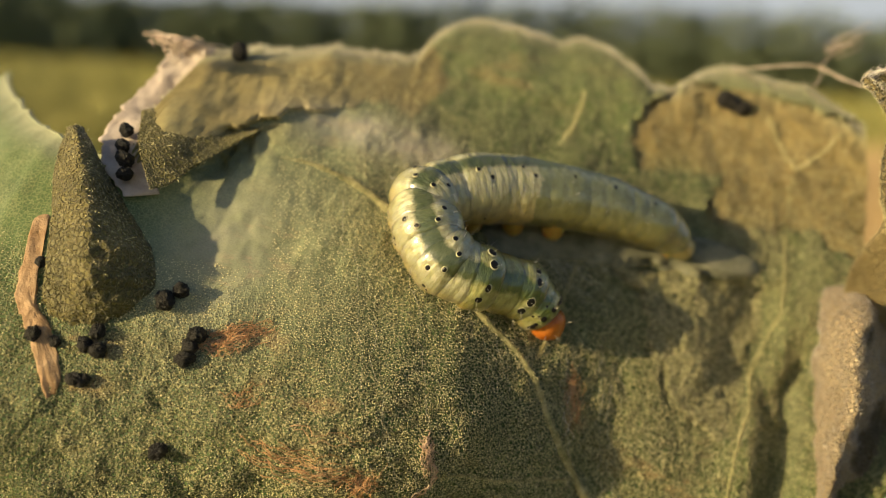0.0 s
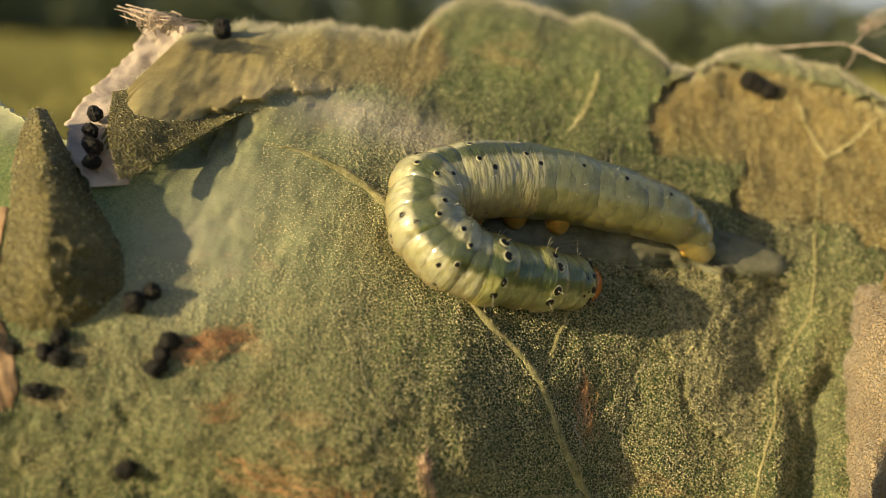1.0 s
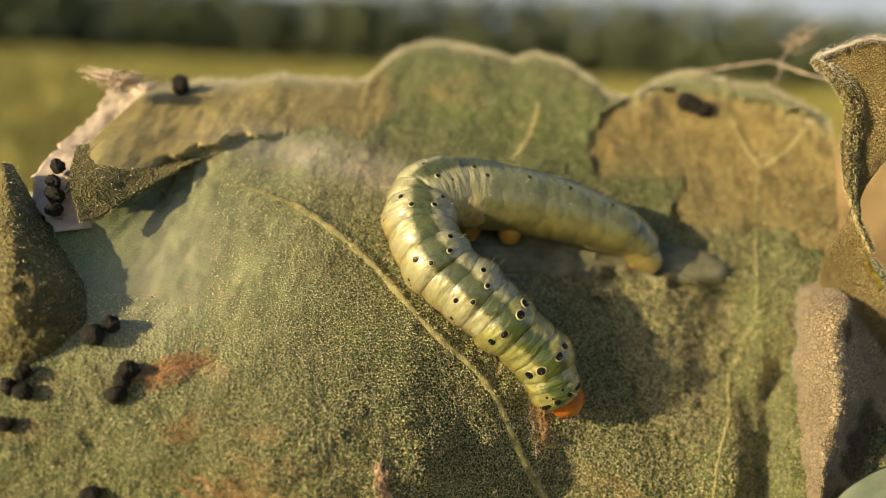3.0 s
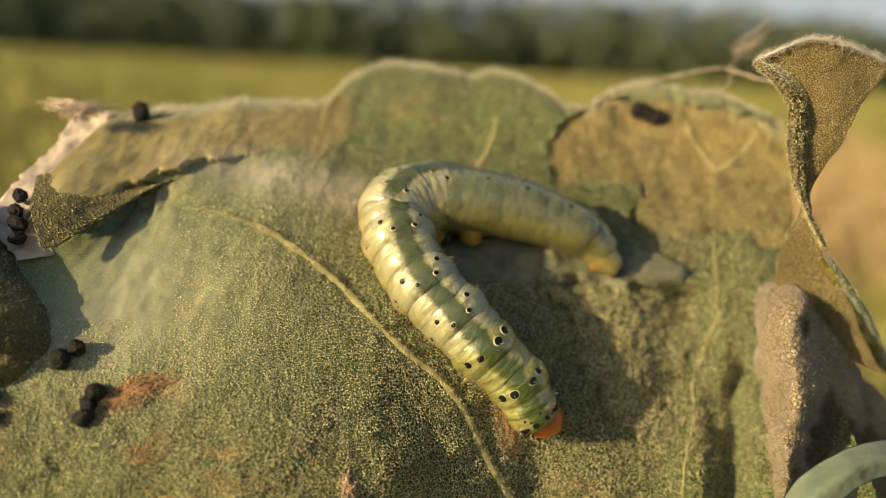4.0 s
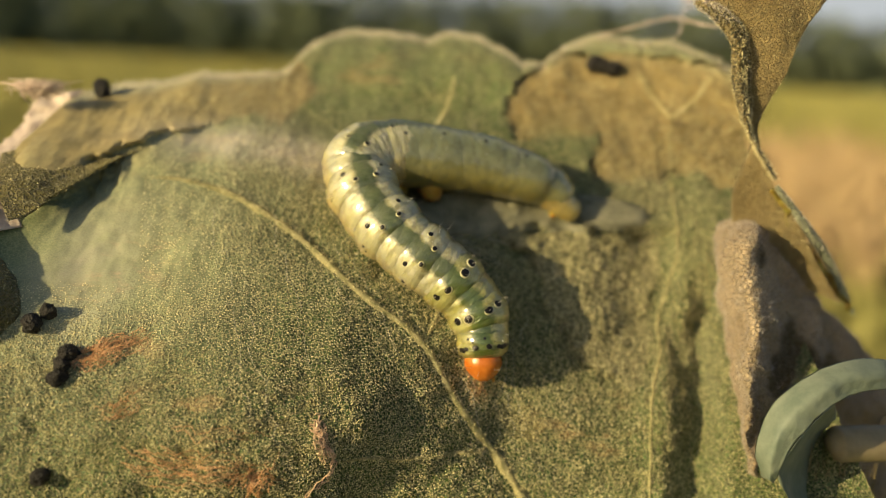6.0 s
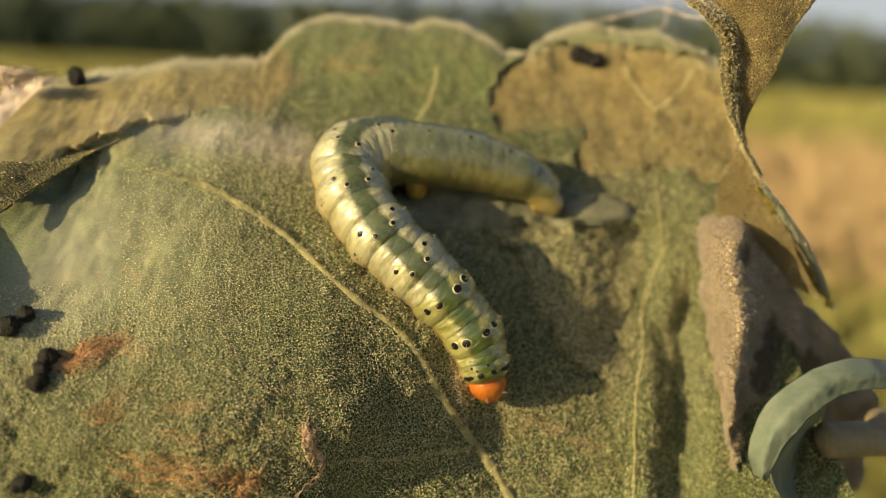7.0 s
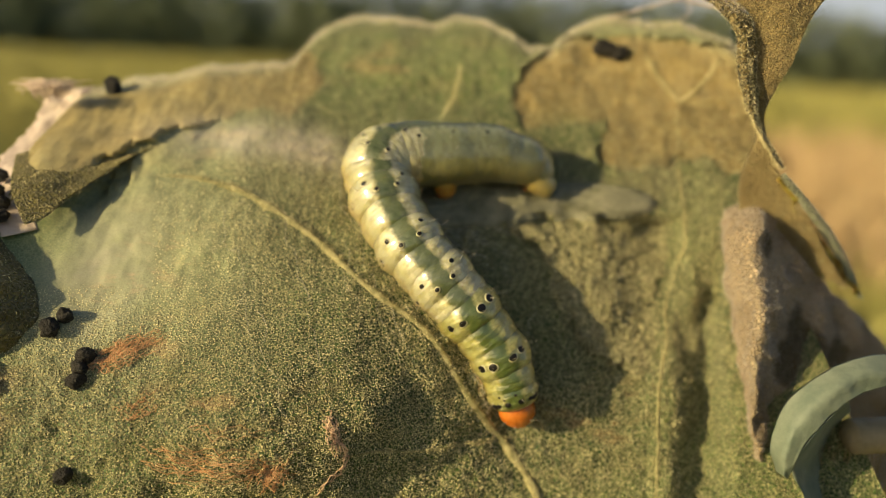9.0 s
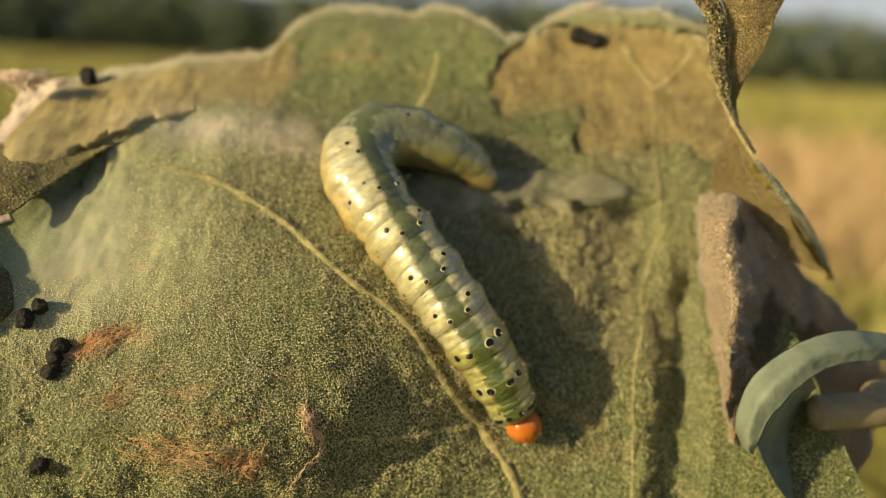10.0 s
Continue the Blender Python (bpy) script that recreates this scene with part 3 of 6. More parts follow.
    # curled edge lobes and the folded flap
    flap_ob = part("folded_flap", shift(loft([
        [(-28.65, -4.20, 4.40), (-28.30, -5.80, 2.72), (-27.40, -7.80, 0.66), (-26.84, -9.20, -0.92), (-26.69, -9.60, -2.42), (-26.40, -9.60, -3.77)],
        [(-28.15, -4.60, 4.63), (-26.75, -6.50, 3.35), (-25.42, -8.60, 1.81), (-24.55, -9.90, 0.42), (-24.18, -10.30, -0.99), (-24.31, -9.70, -3.07)],
        [(-28.01, -4.20, 4.51), (-26.27, -5.20, 2.73), (-24.53, -6.40, 1.42), (-23.13, -7.30, 0.18), (-22.45, -8.30, -0.85), (-22.65, -8.60, -1.96)]],
        80, 40, 0.20, 0.35, 5.0)), FLAP, leaf, "brown-green flap folded up from the leaf")
    strip_ob = part("torn_strip", shift(loft([
        [(-26.24, -1.60, 5.44), (-25.15, -0.80, 5.76), (-24.15, 0.40, 5.96), (-22.98, 1.40, 5.92), (-21.64, 2.00, 5.81), (-19.68, 2.60, 5.93)],
        [(-25.03, -4.60, 4.14), (-24.03, -3.80, 4.38), (-23.21, -2.20, 4.84), (-22.27, -0.70, 5.24), (-21.20, 0.50, 5.52), (-19.52, 1.90, 5.92)],
        [(-23.74, -6.20, 2.67), (-23.15, -5.50, 2.92), (-22.53, -4.10, 3.67), (-21.63, -2.50, 4.43), (-20.77, -0.90, 5.19), (-19.36, 1.20, 5.93)]],
        90, 36, 0.10, 0.30, 8.0)), STRIP_SKIN, leaf, "olive-brown torn strip lifting from the leaf edge")
    silk = sheet([(-27.22, 4.60, 8.23), (-27.56, 3.00, 6.67), (-27.87, 0.00, 5.17), (-27.48, -3.00, 3.97), (-26.38, -4.80, 2.92), (-24.99, -5.80, 2.06)],
                 [(-24.74, 4.60, 8.66), (-25.28, 3.20, 6.90), (-24.65, 1.60, 5.73), (-25.47, -0.60, 5.35), (-24.86, -3.00, 4.03), (-23.85, -5.20, 2.24)], 60, 20, 0.1, 1.0, 0.2, 0.12, 0.22)
    part("silk_web", shift(silk), SILK, leaf, "pinkish-white sheet of spun silk")
    curl = part("curled_lobe", shift(loft([
        [(7.57, -1.60, 13.00), (9.52, -1.50, 11.52), (9.97, -1.20, 9.30), (10.13, -0.90, 6.88), (10.31, -0.40, 5.75), (10.01, 0.60, 3.67), (10.25, 1.60, 1.79), (10.95, 2.60, -0.17)],
        [(9.48, -2.60, 13.85), (10.72, -2.20, 11.65), (10.67, -1.60, 9.46), (10.43, -1.10, 7.44), (10.46, -0.70, 6.11), (10.97, 0.10, 3.90), (12.06, 0.90, 1.67), (13.49, 1.50, -1.08)],
        [(13.08, -2.20, 12.95), (12.18, -2.00, 11.66), (11.51, -1.60, 9.62), (10.78, -1.20, 7.99), (10.52, -0.90, 6.48), (11.67, -0.40, 4.12), (13.48, 0.20, 1.54), (15.70, 0.60, -1.99)]],
        110, 40, 0.10, 0.25, 6.0)), CURL, leaf, "dry brown lobe curled up with a ragged woolly rim")
    edge = bmesh.new()
    tube(edge, [Vector(p) + Vector((0, 0, 0.10 * wave(k, 2, 0, 0.45))) for k, p in enumerate(spline([(7.19, -1.90, 12.78), (7.51, -1.80, 13.06), (8.44, -2.35, 13.59), (9.42, -2.75, 13.86), (11.15, -2.65, 13.55), (13.03, -2.30, 12.94)], 60))],
         lambda u: 0.13 * (1 + 0.4 * wave(u * 26, 1, 0, 1)), 9, 0.8)
    wool_rim = part("woolly_rim", shift(edge), WOOL, leaf, "grey woolly rim along the top of the curled lobe")
    lip = part("rolled_lip", shift(loft([
        [(7.01, -2.20, 12.65), (7.59, -2.30, 12.10), (8.26, -2.30, 11.56), (8.73, -2.20, 10.94), (8.97, -2.00, 9.79), (9.16, -1.70, 8.22), (9.57, -1.40, 7.02), (10.29, -1.10, 6.13), (10.91, -0.80, 5.25), (11.39, -0.60, 4.36)],
        [(7.16, -2.35, 12.84), (7.95, -2.45, 12.20), (8.68, -2.45, 11.54), (9.08, -2.35, 10.75), (9.27, -2.15, 9.67), (9.43, -1.90, 8.10), (9.68, -1.70, 6.99), (10.28, -1.45, 6.18), (10.86, -1.20, 5.31), (11.32, -1.00, 4.43)],
        [(7.56, -1.60, 13.13), (8.59, -1.70, 12.38), (9.40, -1.70, 11.58), (9.72, -1.60, 10.61), (9.88, -1.40, 9.57), (10.00, -1.20, 7.97), (10.09, -1.10, 6.94), (10.57, -0.90, 6.18), (11.13, -0.70, 5.31), (11.58, -0.50, 4.41)]],
        120, 12, 0.14, 0.2, 9.0)), LIP, leaf, "speckled golden-brown lip rolled over on the curled lobe")
    rim_a = [(11.36, -0.37, 3.90), (12.89, 0.56, 1.98), (14.21, 1.28, 0.23), (15.65, 1.96, -1.60), (16.39, 2.32, -2.66)]
    rim_b = [(11.76, -0.17, 4.06), (13.64, 0.76, 2.02), (14.95, 1.49, 0.52), (16.12, 2.17, -1.18), (17.09, 2.52, -2.82)]
    rim_m = [tuple(0.45 * p + 0.55 * q for p, q in zip(a, b)) for a, b in zip(rim_a, rim_b)]
    part("golden_edge", shift(loft([[(p[0] + 0.05, p[1] - 0.4, p[2]) for p in rim_a], [(p[0], p[1] - 0.45, p[2]) for p in rim_m]], 60, 8, 0.25, 0.15, 4.0)), RIM_GOLD, leaf, "golden inner edge of the curled lobe")
    rim = bmesh.new()
    tube(rim, spline([(p[0] - 0.08, p[1] - 0.4, p[2]) for p in rim_b], 60), lambda u: 0.13 + 0.16 * math.sin(math.pi * min(1, u * 1.1)) ** 0.6, 12, 0.8)
    rim = part("green_rim", shift(rim), RIM_GREEN, leaf, "pale green thickened rim of the curled lobe")
    lump = part("rolled_edge", shift(loft([
        [(10.04, 3.60, 1.10), (9.89, 2.50, -0.38), (10.22, 2.20, -2.82), (10.77, 1.80, -5.25), (11.08, 1.20, -7.61), (11.33, 0.60, -9.96), (11.45, 0.20, -11.09)],
        [(9.73, 3.40, 1.57), (9.18, 1.00, 0.46), (9.46, 0.60, -1.80), (9.96, 0.20, -4.14), (10.28, -0.30, -6.45), (10.49, -0.80, -8.75), (10.71, -1.20, -10.22)],
        [(10.30, 2.60, 2.11), (9.51, -0.80, 1.20), (9.74, -1.40, -1.19), (9.94, -1.90, -3.53), (10.11, -2.30, -5.91), (10.21, -2.60, -8.09), (10.43, -2.80, -9.76)],
        [(11.02, 2.00, 2.37), (10.20, -1.60, 1.69), (10.14, -2.80, -0.72), (10.15, -3.30, -3.12), (10.15, -3.60, -5.54), (10.23, -3.70, -7.71), (10.45, -3.80, -9.56)],
        [(11.68, 1.60, 2.24), (11.20, -0.80, 1.58), (11.76, -1.00, -0.87), (12.25, -1.20, -3.75), (12.32, -1.60, -6.31), (12.12, -2.00, -8.58), (11.68, -2.80, -10.07)],
        [(12.27, 1.70, 1.44), (12.37, 0.70, 0.48), (13.93, 1.30, -1.71), (15.86, 1.80, -3.71), (16.31, 1.60, -7.14), (15.61, 0.80, -10.06), (14.04, -0.60, -11.70)],
        [(12.83, 2.20, 0.32), (13.08, 1.70, -0.57), (15.85, 2.80, -2.71), (19.69, 3.70, -6.55), (20.67, 3.60, -9.54), (20.06, 3.00, -13.04), (17.91, 2.00, -14.97)]],
        120, 80, 0.26, 0.35, 3.0, (0.2, 1, -0.1))), WOOLLY, leaf, "grey-brown woolly rolled leaf edge")
    bare = lump.data.attributes.new("bare", "FLOAT", "POINT")
    spots = []
    for v in lump.data.vertices:
        p = v.co / MM + base
        ragged = 0.35 * wave(p.x, p.y, p.z, 0.9, 5.0)
        patch_at = max(1 - abs(p.x - 12.97) / 2.2 - abs(p.z - -5.02) / 2.6, 1 - abs(p.x - 10.96) / 0.5 - abs(p.z - 0.73) / 0.9, 1 - abs(p.x - 15.59) / 1.8 - abs(p.z - -5.83) / 1.3)
        spots.append(float(smoothstep(0.0, 0.25, patch_at + ragged)))
    bare.data.foreach_set("value", spots)
    frays = bmesh.new()
    rng = random.Random(12)
    for k in range(26):
        x = rng.uniform(12.2, 16.5)
        z = rng.uniform(-9.2, -7.4)
        o = Vector((x, -3.2 + rng.uniform(-0.5, 0.5), -13.0))
        tip = Vector((x + rng.uniform(-0.5, 0.3), -3.4 + rng.uniform(-0.8, 0.4), z))
        tube(frays, [o.lerp(tip, u) + Vector((0.3 * wave(k, u * 3, 0, 1), 0, 0)) for u in np.linspace(0, 1, 9)], lambda u: 0.20 * (1.05 - u), 5, 0.4)
    part("frayed_edge", shift(frays), CURL, leaf, "yellow-green frayed fibres of the torn leaf edge")

    # downy hairs
    def down(source, count, length, width, material, seed, lean=0.6, keep=None, name="down"):
        """Short hairs scattered over a mesh, as one soft coat."""
        me = source.data
        rng = np.random.RandomState(seed)
        area, mid, nor = np.zeros(len(me.polygons)), np.zeros(3 * len(me.polygons)), np.zeros(3 * len(me.polygons))
        me.polygons.foreach_get("area", area)
        me.polygons.foreach_get("center", mid)
        me.polygons.foreach_get("normal", nor)
        mid, nor = mid.reshape(-1, 3), nor.reshape(-1, 3)
        if keep is not None:
            area = area * keep(mid / MM + np.array(base), nor)
        pick = rng.choice(len(area), count, p=area / area.sum())
        o = mid[pick] / MM + rng.normal(0, 0.06, (count, 3))
        n = nor[pick]
        side = np.cross(n, rng.normal(size=(count, 3)))
        side /= np.linalg.norm(side, axis=1)[:, None]
        flat = np.cross(side, n)
        long = rng.uniform(*length, (count, 1))
        way = side * lean + n * (1 - lean)
        bend = flat * rng.normal(0, 0.35, (count, 1)) - n * 0.25
        o = o - n * 0.03
        rows = [o, o + way * long * 0.55 + bend * long * 0.15, o + way * long + bend * long * 0.6]
        w = np.cross(way, n * 0.6 + flat)
        w /= np.linalg.norm(w, axis=1)[:, None]
        verts = np.stack([rows[0] - w * width, rows[0] + w * width, rows[1] - w * width * 0.8, rows[1] + w * width * 0.8, rows[2] - w * width * 0.2, rows[2] + w * width * 0.2], 1)
        k = np.arange(count)[:, None] * 6
        faces = np.concatenate([k + (0, 1, 3, 2), k + (2, 3, 5, 4)])
        hair = bpy.data.meshes.new(name)
        hair.from_pydata((verts.reshape(-1, 3) * MM).tolist(), [], faces.tolist())
        hair.materials.append(material)
        ob = new(name, hair)
        ob.parent = leaf
        tagged(ob, "fine pale down of leaf hairs", kind="stuff")

    def grains(source, count, size, material, seed, keep):
        """Tufts of starry leaf hair as low four-sided points."""
        me = source.data
        rng = np.random.RandomState(seed)
        area, mid, nor = np.zeros(len(me.polygons)), np.zeros(3 * len(me.polygons)), np.zeros(3 * len(me.polygons))
        me.polygons.foreach_get("area", area)
        me.polygons.foreach_get("center", mid)
        me.polygons.foreach_get("normal", nor)
        mid, n = mid.reshape(-1, 3) / MM, nor.reshape(-1, 3)
        area = area * keep(mid + np.array(base), n)
        pick = rng.choice(len(area), count, replace=False, p=area / area.sum())
        o, n = mid[pick] + rng.normal(0, 0.02, (count, 3)), n[pick]
        a = np.cross(n, rng.normal(size=(count, 3)))
        a /= np.linalg.norm(a, axis=1)[:, None]
        b = np.cross(n, a)
        r = rng.uniform(*size, (count, 1))
        o = o - n * 0.01
        ring = [o + (a * math.cos(q) + b * math.sin(q)) * r * (1.25 if k % 2 else 0.8) for k, q in enumerate(np.arange(6) * math.pi / 3)]
        top = o + n * r * rng.uniform(0.7, 1.3, (count, 1)) + (a + b) * r * rng.normal(0, 0.25, (count, 1))
        verts = np.stack([*ring, top], 1).reshape(-1, 3)
        k = np.arange(count)[:, None] * 7
        faces = np.concatenate([k + (j, (j + 1) % 6, 6) for j in range(6)])
        tufts = bpy.data.meshes.new("star_hair")
        tufts.from_pydata((verts * MM).tolist(), [], faces.tolist())
        tufts.materials.append(material)
        ob = new("star_hair", tufts)
        ob.parent = leaf
        tagged(ob, "pale starry tufts of leaf hair", kind="stuff")

    def near(p, n):
        x, z = p[:, 0], p[:, 2]
        return (n[:, 1] < 0) * np.where((x > -30) & (z > -13), np.clip(1.0 - (z + 2.5) / 3.0 - (x + 19) / 3.0, 0, 1) * np.where(z < 0, 1, 0) + np.where(x + 0.3 * z > -18, 1.0, 0.0), 0.0) * (0.35 + np.exp(-((x + 9) / 11) ** 2 - ((z + 5) / 6) ** 2) + 0.45 * np.exp(-((x - 4) / 7) ** 2 - ((z + 4) / 7) ** 2)) * np.where(z > 5, 0.45, 1.0)

    grains(blade, 74000, (0.020, 0.042), DOWN, 41, near)
    down(blade, 120000, (0.06, 0.18), 0.012, DOWN, 3, 0.55, near)
    down(blade, 5000, (0.3, 0.7), 0.014, HAIR, 5, 0.4, lambda p, n: np.array([1.0 if margin(q[0]) - q[2] < 0.35 and q[0] > -27 else 0.0 for q in p]))
    down(lump, 42000, (0.08, 0.28), 0.009, WOOL, 7, 0.5)
    down(lip, 5000, (0.08, 0.22), 0.014, DOWN, 17, 0.5)
    down(lip, 2500, (0.1, 0.26), 0.010, WOOL, 19, 0.45, lambda p, n: (p[:, 2] > 11.77).astype(float))
    down(rim, 900, (0.12, 0.3), 0.010, HAIR, 18, 0.5)
    for k, ob in enumerate(ribs):
        down(ob, 8000 if k == 0 else 1200, (0.06, 0.2), 0.012, DOWN, 30 + k, 0.55)
    down(strip_ob, 3000, (0.08, 0.25), 0.014, DOWN, 16, 0.6)
    down(flap_ob, 3000, (0.1, 0.3), 0.014, DOWN, 15, 0.6)
    down(curl, 16000, (0.04, 0.14), 0.009, DOWN, 9, 0.6)
    down(wool_rim, 2200, (0.12, 0.34), 0.012, WOOL, 11, 0.5)

    # rusty frass silk and loose fibres
    def fibres(name, points, count, spread, r, seed, material, label, curl=0.25):
        rng = random.Random(seed)
        bm = bmesh.new()
        for k in range(count):
            a = Vector((rng.gauss(0, spread), rng.gauss(0, spread)))
            u0, u1 = sorted((rng.uniform(0, 0.6), rng.uniform(0.4, 1)))
            p = spline(points, 40)[int(u0 * 39):int(u1 * 39) + 1]
            if len(p) < 4:
                continue
            w = rng.uniform(0, 9)
            tube(bm, [on_leaf(q[0] + a.x + curl * wave(i * 0.3, w, 0, 1), q[1] + a.y + curl * wave(i * 0.3, w, 5, 1), 0.04 + 0.12 * abs(wave(i * 0.2, w, 2, 1)))[0] for i, q in enumerate(p)],
                 lambda u: r * (1.1 - 0.7 * u), 4)
        part(name, shift(bm), material, leaf, label)

    fibres("rusty_silk", [(-19.9, -2.9), (-19, -2.6), (-18, -2.3), (-16.8, -2.0)], 46, 0.22, 0.022, 1, RUST, "orange-brown brush of silk and frass dust")
    fibres("rusty_silk", [(-18.5, -4.7), (-17.5, -4.4), (-16.6, -4.2)], 12, 0.22, 0.014, 2, RUST, "orange-brown brush of silk and frass dust")
    fibres("rusty_silk", [(-17.5, -6.0), (-15.0, -6.8), (-13.0, -7.0), (-11.0, -7.4)], 34, 0.5, 0.018, 3, RUST, "orange-brown silk threads")
    fibres("rusty_silk", [(-12.6, -8.6), (-12.2, -7.6), (-11.9, -6.9)], 34, 0.3, 0.020, 6, RUST, "orange-brown silk threads")
    fibres("rusty_silk", [(-3.4, -3.2), (-3.1, -4.6), (-2.7, -6.2)], 30, 0.22, 0.013, 4, RUST, "orange-brown silk threads")
    fibres("pink_fibre", [(-9.8, -5.4), (-9.4, -6.2), (-9.1, -7.2), (-9.3, -7.9), (-10.1, -8.6), (-10.8, -9.6)], 7, 0.05, 0.042, 5, FIBRE, "pinkish dry fibre lying on the leaf")
    fibres("pink_fibre", [(-9.8, -5.4), (-9.5, -6.2), (-9.0, -7.4)], 22, 0.14, 0.02, 8, FIBRE, "pinkish dry fibre lying on the leaf")
    fibres("silk_thread", [(-12, 3.2), (-9.5, -1), (-8.0, -5), (-7.0, -9)], 6, 2.0, 0.008, 9, HAIR, "fine stray silk threads over the leaf", 0.5)
    fibres("silk_thread", [(-2.6, -2), (-2.0, -6), (-0.6, -10)], 9, 1.3, 0.009, 10, HAIR, "fine stray silk threads over the leaf", 0.5)
    fibres("silk_thread", [(-5.5, 2.0), (-3.5, 0.6), (-1.2, -0.4)], 40, 0.6, 0.010, 13, HAIR, "fine stray silk threads over the leaf", 0.1)

    # thread and pink wisps over the upper edge
    bm = bmesh.new()
    for k in range(3):
        tube(bm, [p + np.array((0, 0.2 * k, 0.15 * wave(i * 0.2, k * 3, 0, 1))) for i, p in enumerate(spline([(4.4, 11.2, 12.2), (6.6, 10.8, 12.8), (8.8, 10.2, 13.2), (10.2, 9.0, 12.7), (11.6, 7.0, 12.4)], 40))], 0.035, 5)
    tube(bm, spline([(9.0, 10.2, 13.2), (9.1, 10, 12.6), (8.7, 9.8, 11.9)], 12), 0.03, 5)
    part("web_thread", shift(bm), SILK, leaf, "loose web threads along the leaf edge")
    bm = bmesh.new()
    rng = random.Random(21)
    for k in range(16):
        o = Vector((9.6 + rng.gauss(0, 0.25), 11 + rng.gauss(0, 0.3), 14.2 + rng.gauss(0, 0.25)))
        w = Vector((1.9 + rng.gauss(0, 0.3), rng.gauss(0, 0.4), 1.1 + rng.gauss(0, 0.2)))
        tube(bm, [o + w * u + Vector((0, 0, 0.4 * wave(k, u * 2, 0, 1))) for u in np.linspace(0, rng.uniform(0.4, 1), 7)], 0.022, 4)
    tube(bm, spline([(8.9, 10.2, 13.1), (9.4, 10.6, 13.7), (9.8, 11, 14.3)], 8), 0.03, 5)
    part("pink_wisp", shift(bm), WISP, leaf, "pinkish dry plume caught on a web thread")
    tip = bmesh.new()
    for k in range(140):
        o = Vector((-25.6 + rng.gauss(0, 0.5), 1.5 + rng.gauss(0, 0.4), 8.3 + rng.gauss(0, 0.15)))
        tube(tip, [o, o + Vector((rng.gauss(0, 0.35), rng.gauss(0, 0.2), 0.45)), o + Vector((rng.gauss(0, 0.6), rng.gauss(0, 0.3), 0.55))], 0.024, 4)
    part("torn_tuft", shift(tip), WISP, leaf, "torn pinkish tuft on the leaf edge")
    return leaf


def build_stalk():
    bm = bmesh.new()
    tube(bm, spline([(1.0, -3.9, -14.0), (2, 0, -22), (8, 14, -120), (10, 18, -640)], 50), lambda u: 0.8 + 2.4 * u, 12)
    stalk = part("plant_stalk", bm, VEIN)
    tagged(stalk, "upright yellow-green plant stalk bearing the leaf", "stalk")


def build_hook():
    base = Vector((14.6, -11.5, -0.8))
    hook = empty("curled_leaf_tip", *base)

    def shift(bm):
        bmesh.ops.translate(bm, vec=-base, verts=bm.verts)
        return bm

    part("tip", shift(loft([
        [(20.11, -2.00, -5.04), (18.25, -3.50, -4.15), (16.72, -4.50, -3.65), (14.86, -5.20, -3.42), (12.88, -5.80, -3.81), (11.28, -6.20, -4.74), (10.42, -6.40, -5.97), (10.14, -6.40, -7.34), (10.52, -6.20, -8.68)],
        [(19.65, -3.00, -5.29), (17.82, -4.50, -4.44), (16.32, -5.50, -4.01), (14.63, -6.20, -3.85), (12.90, -6.80, -4.22), (11.58, -7.20, -5.05), (10.74, -7.40, -6.11), (10.38, -7.30, -7.36), (10.52, -6.95, -8.49)],
        [(19.70, -3.00, -5.87), (17.87, -4.50, -5.05), (16.37, -5.50, -4.69), (14.81, -6.20, -4.60), (13.30, -6.80, -4.97), (12.21, -7.20, -5.72), (11.38, -7.40, -6.65), (10.94, -7.20, -7.82), (10.84, -6.70, -8.76)]],
        90, 24, 0.07, 0.16, 2.0)), PALE_LEAF, hook, "curled pale blue-green ribbon of the tip")
    part("point", shift(loft([
        [(13.34, -6.70, -5.01), (12.25, -7.10, -5.76), (11.42, -7.30, -6.69), (10.88, -7.10, -8.00), (11.71, -6.70, -9.76), (12.90, -6.10, -11.52)],
        [(14.84, -3.40, -6.80), (14.47, -2.40, -8.13), (14.51, -1.90, -9.55), (14.79, -2.00, -10.90), (14.28, -3.40, -11.62), (13.28, -5.40, -11.97)]],
        60, 14, 0.06, 0.15, 4.0)), PALE_LEAF, hook, "shaded inner side running out to a point")
    run = spline([(14.47, -3.60, -8.00), (15.99, -3.20, -8.11), (18.21, -2.40, -8.33), (20.92, -1.00, -8.78), (38, -4, -16), (30, 8, -60), (10, 16, -400)], 120)
    bm = bmesh.new()
    tube(bm, run, lambda u: 0.9 * (0.45 + 0.55 * smoothstep(0.0, 0.05, u)), 16, 0.8)
    part("stem", shift(bm), DRY_STEM, hook, "dry tan stem of the curled tip")
    return tagged(hook, "pale blue-green leaf tip curled into a hook", "leaf")


PELLETS = [(-23.3, 8.4, .45), (4.0, 10.3, .46), (4.5, 10.15, .42), (5.05, 9.95, .46), (-26.3, 4.1, .33), (-26.1, 3.5, .3), (-25.7, 3.0, .36), (-25.4, 2.5, .3),
           (-21.7, -1.45, .38), (-21.2, -1.05, .33), (-20.25, -3.45, .34), (-20.2, -2.95, .33), (-20.0, -2.55, .34), (-24.0, -2.9, .30), (-24.35, -3.4, .29),
           (-23.75, -3.55, .32), (-26.5, -3.3, .32), (-25.6, -3.5, .22), (-24.4, -4.7, .3), (-24.1, -4.75, .27), (-20.6, -7.1, .34), (-27.2, -0.8, .25)]


PELLET_THINGS = []


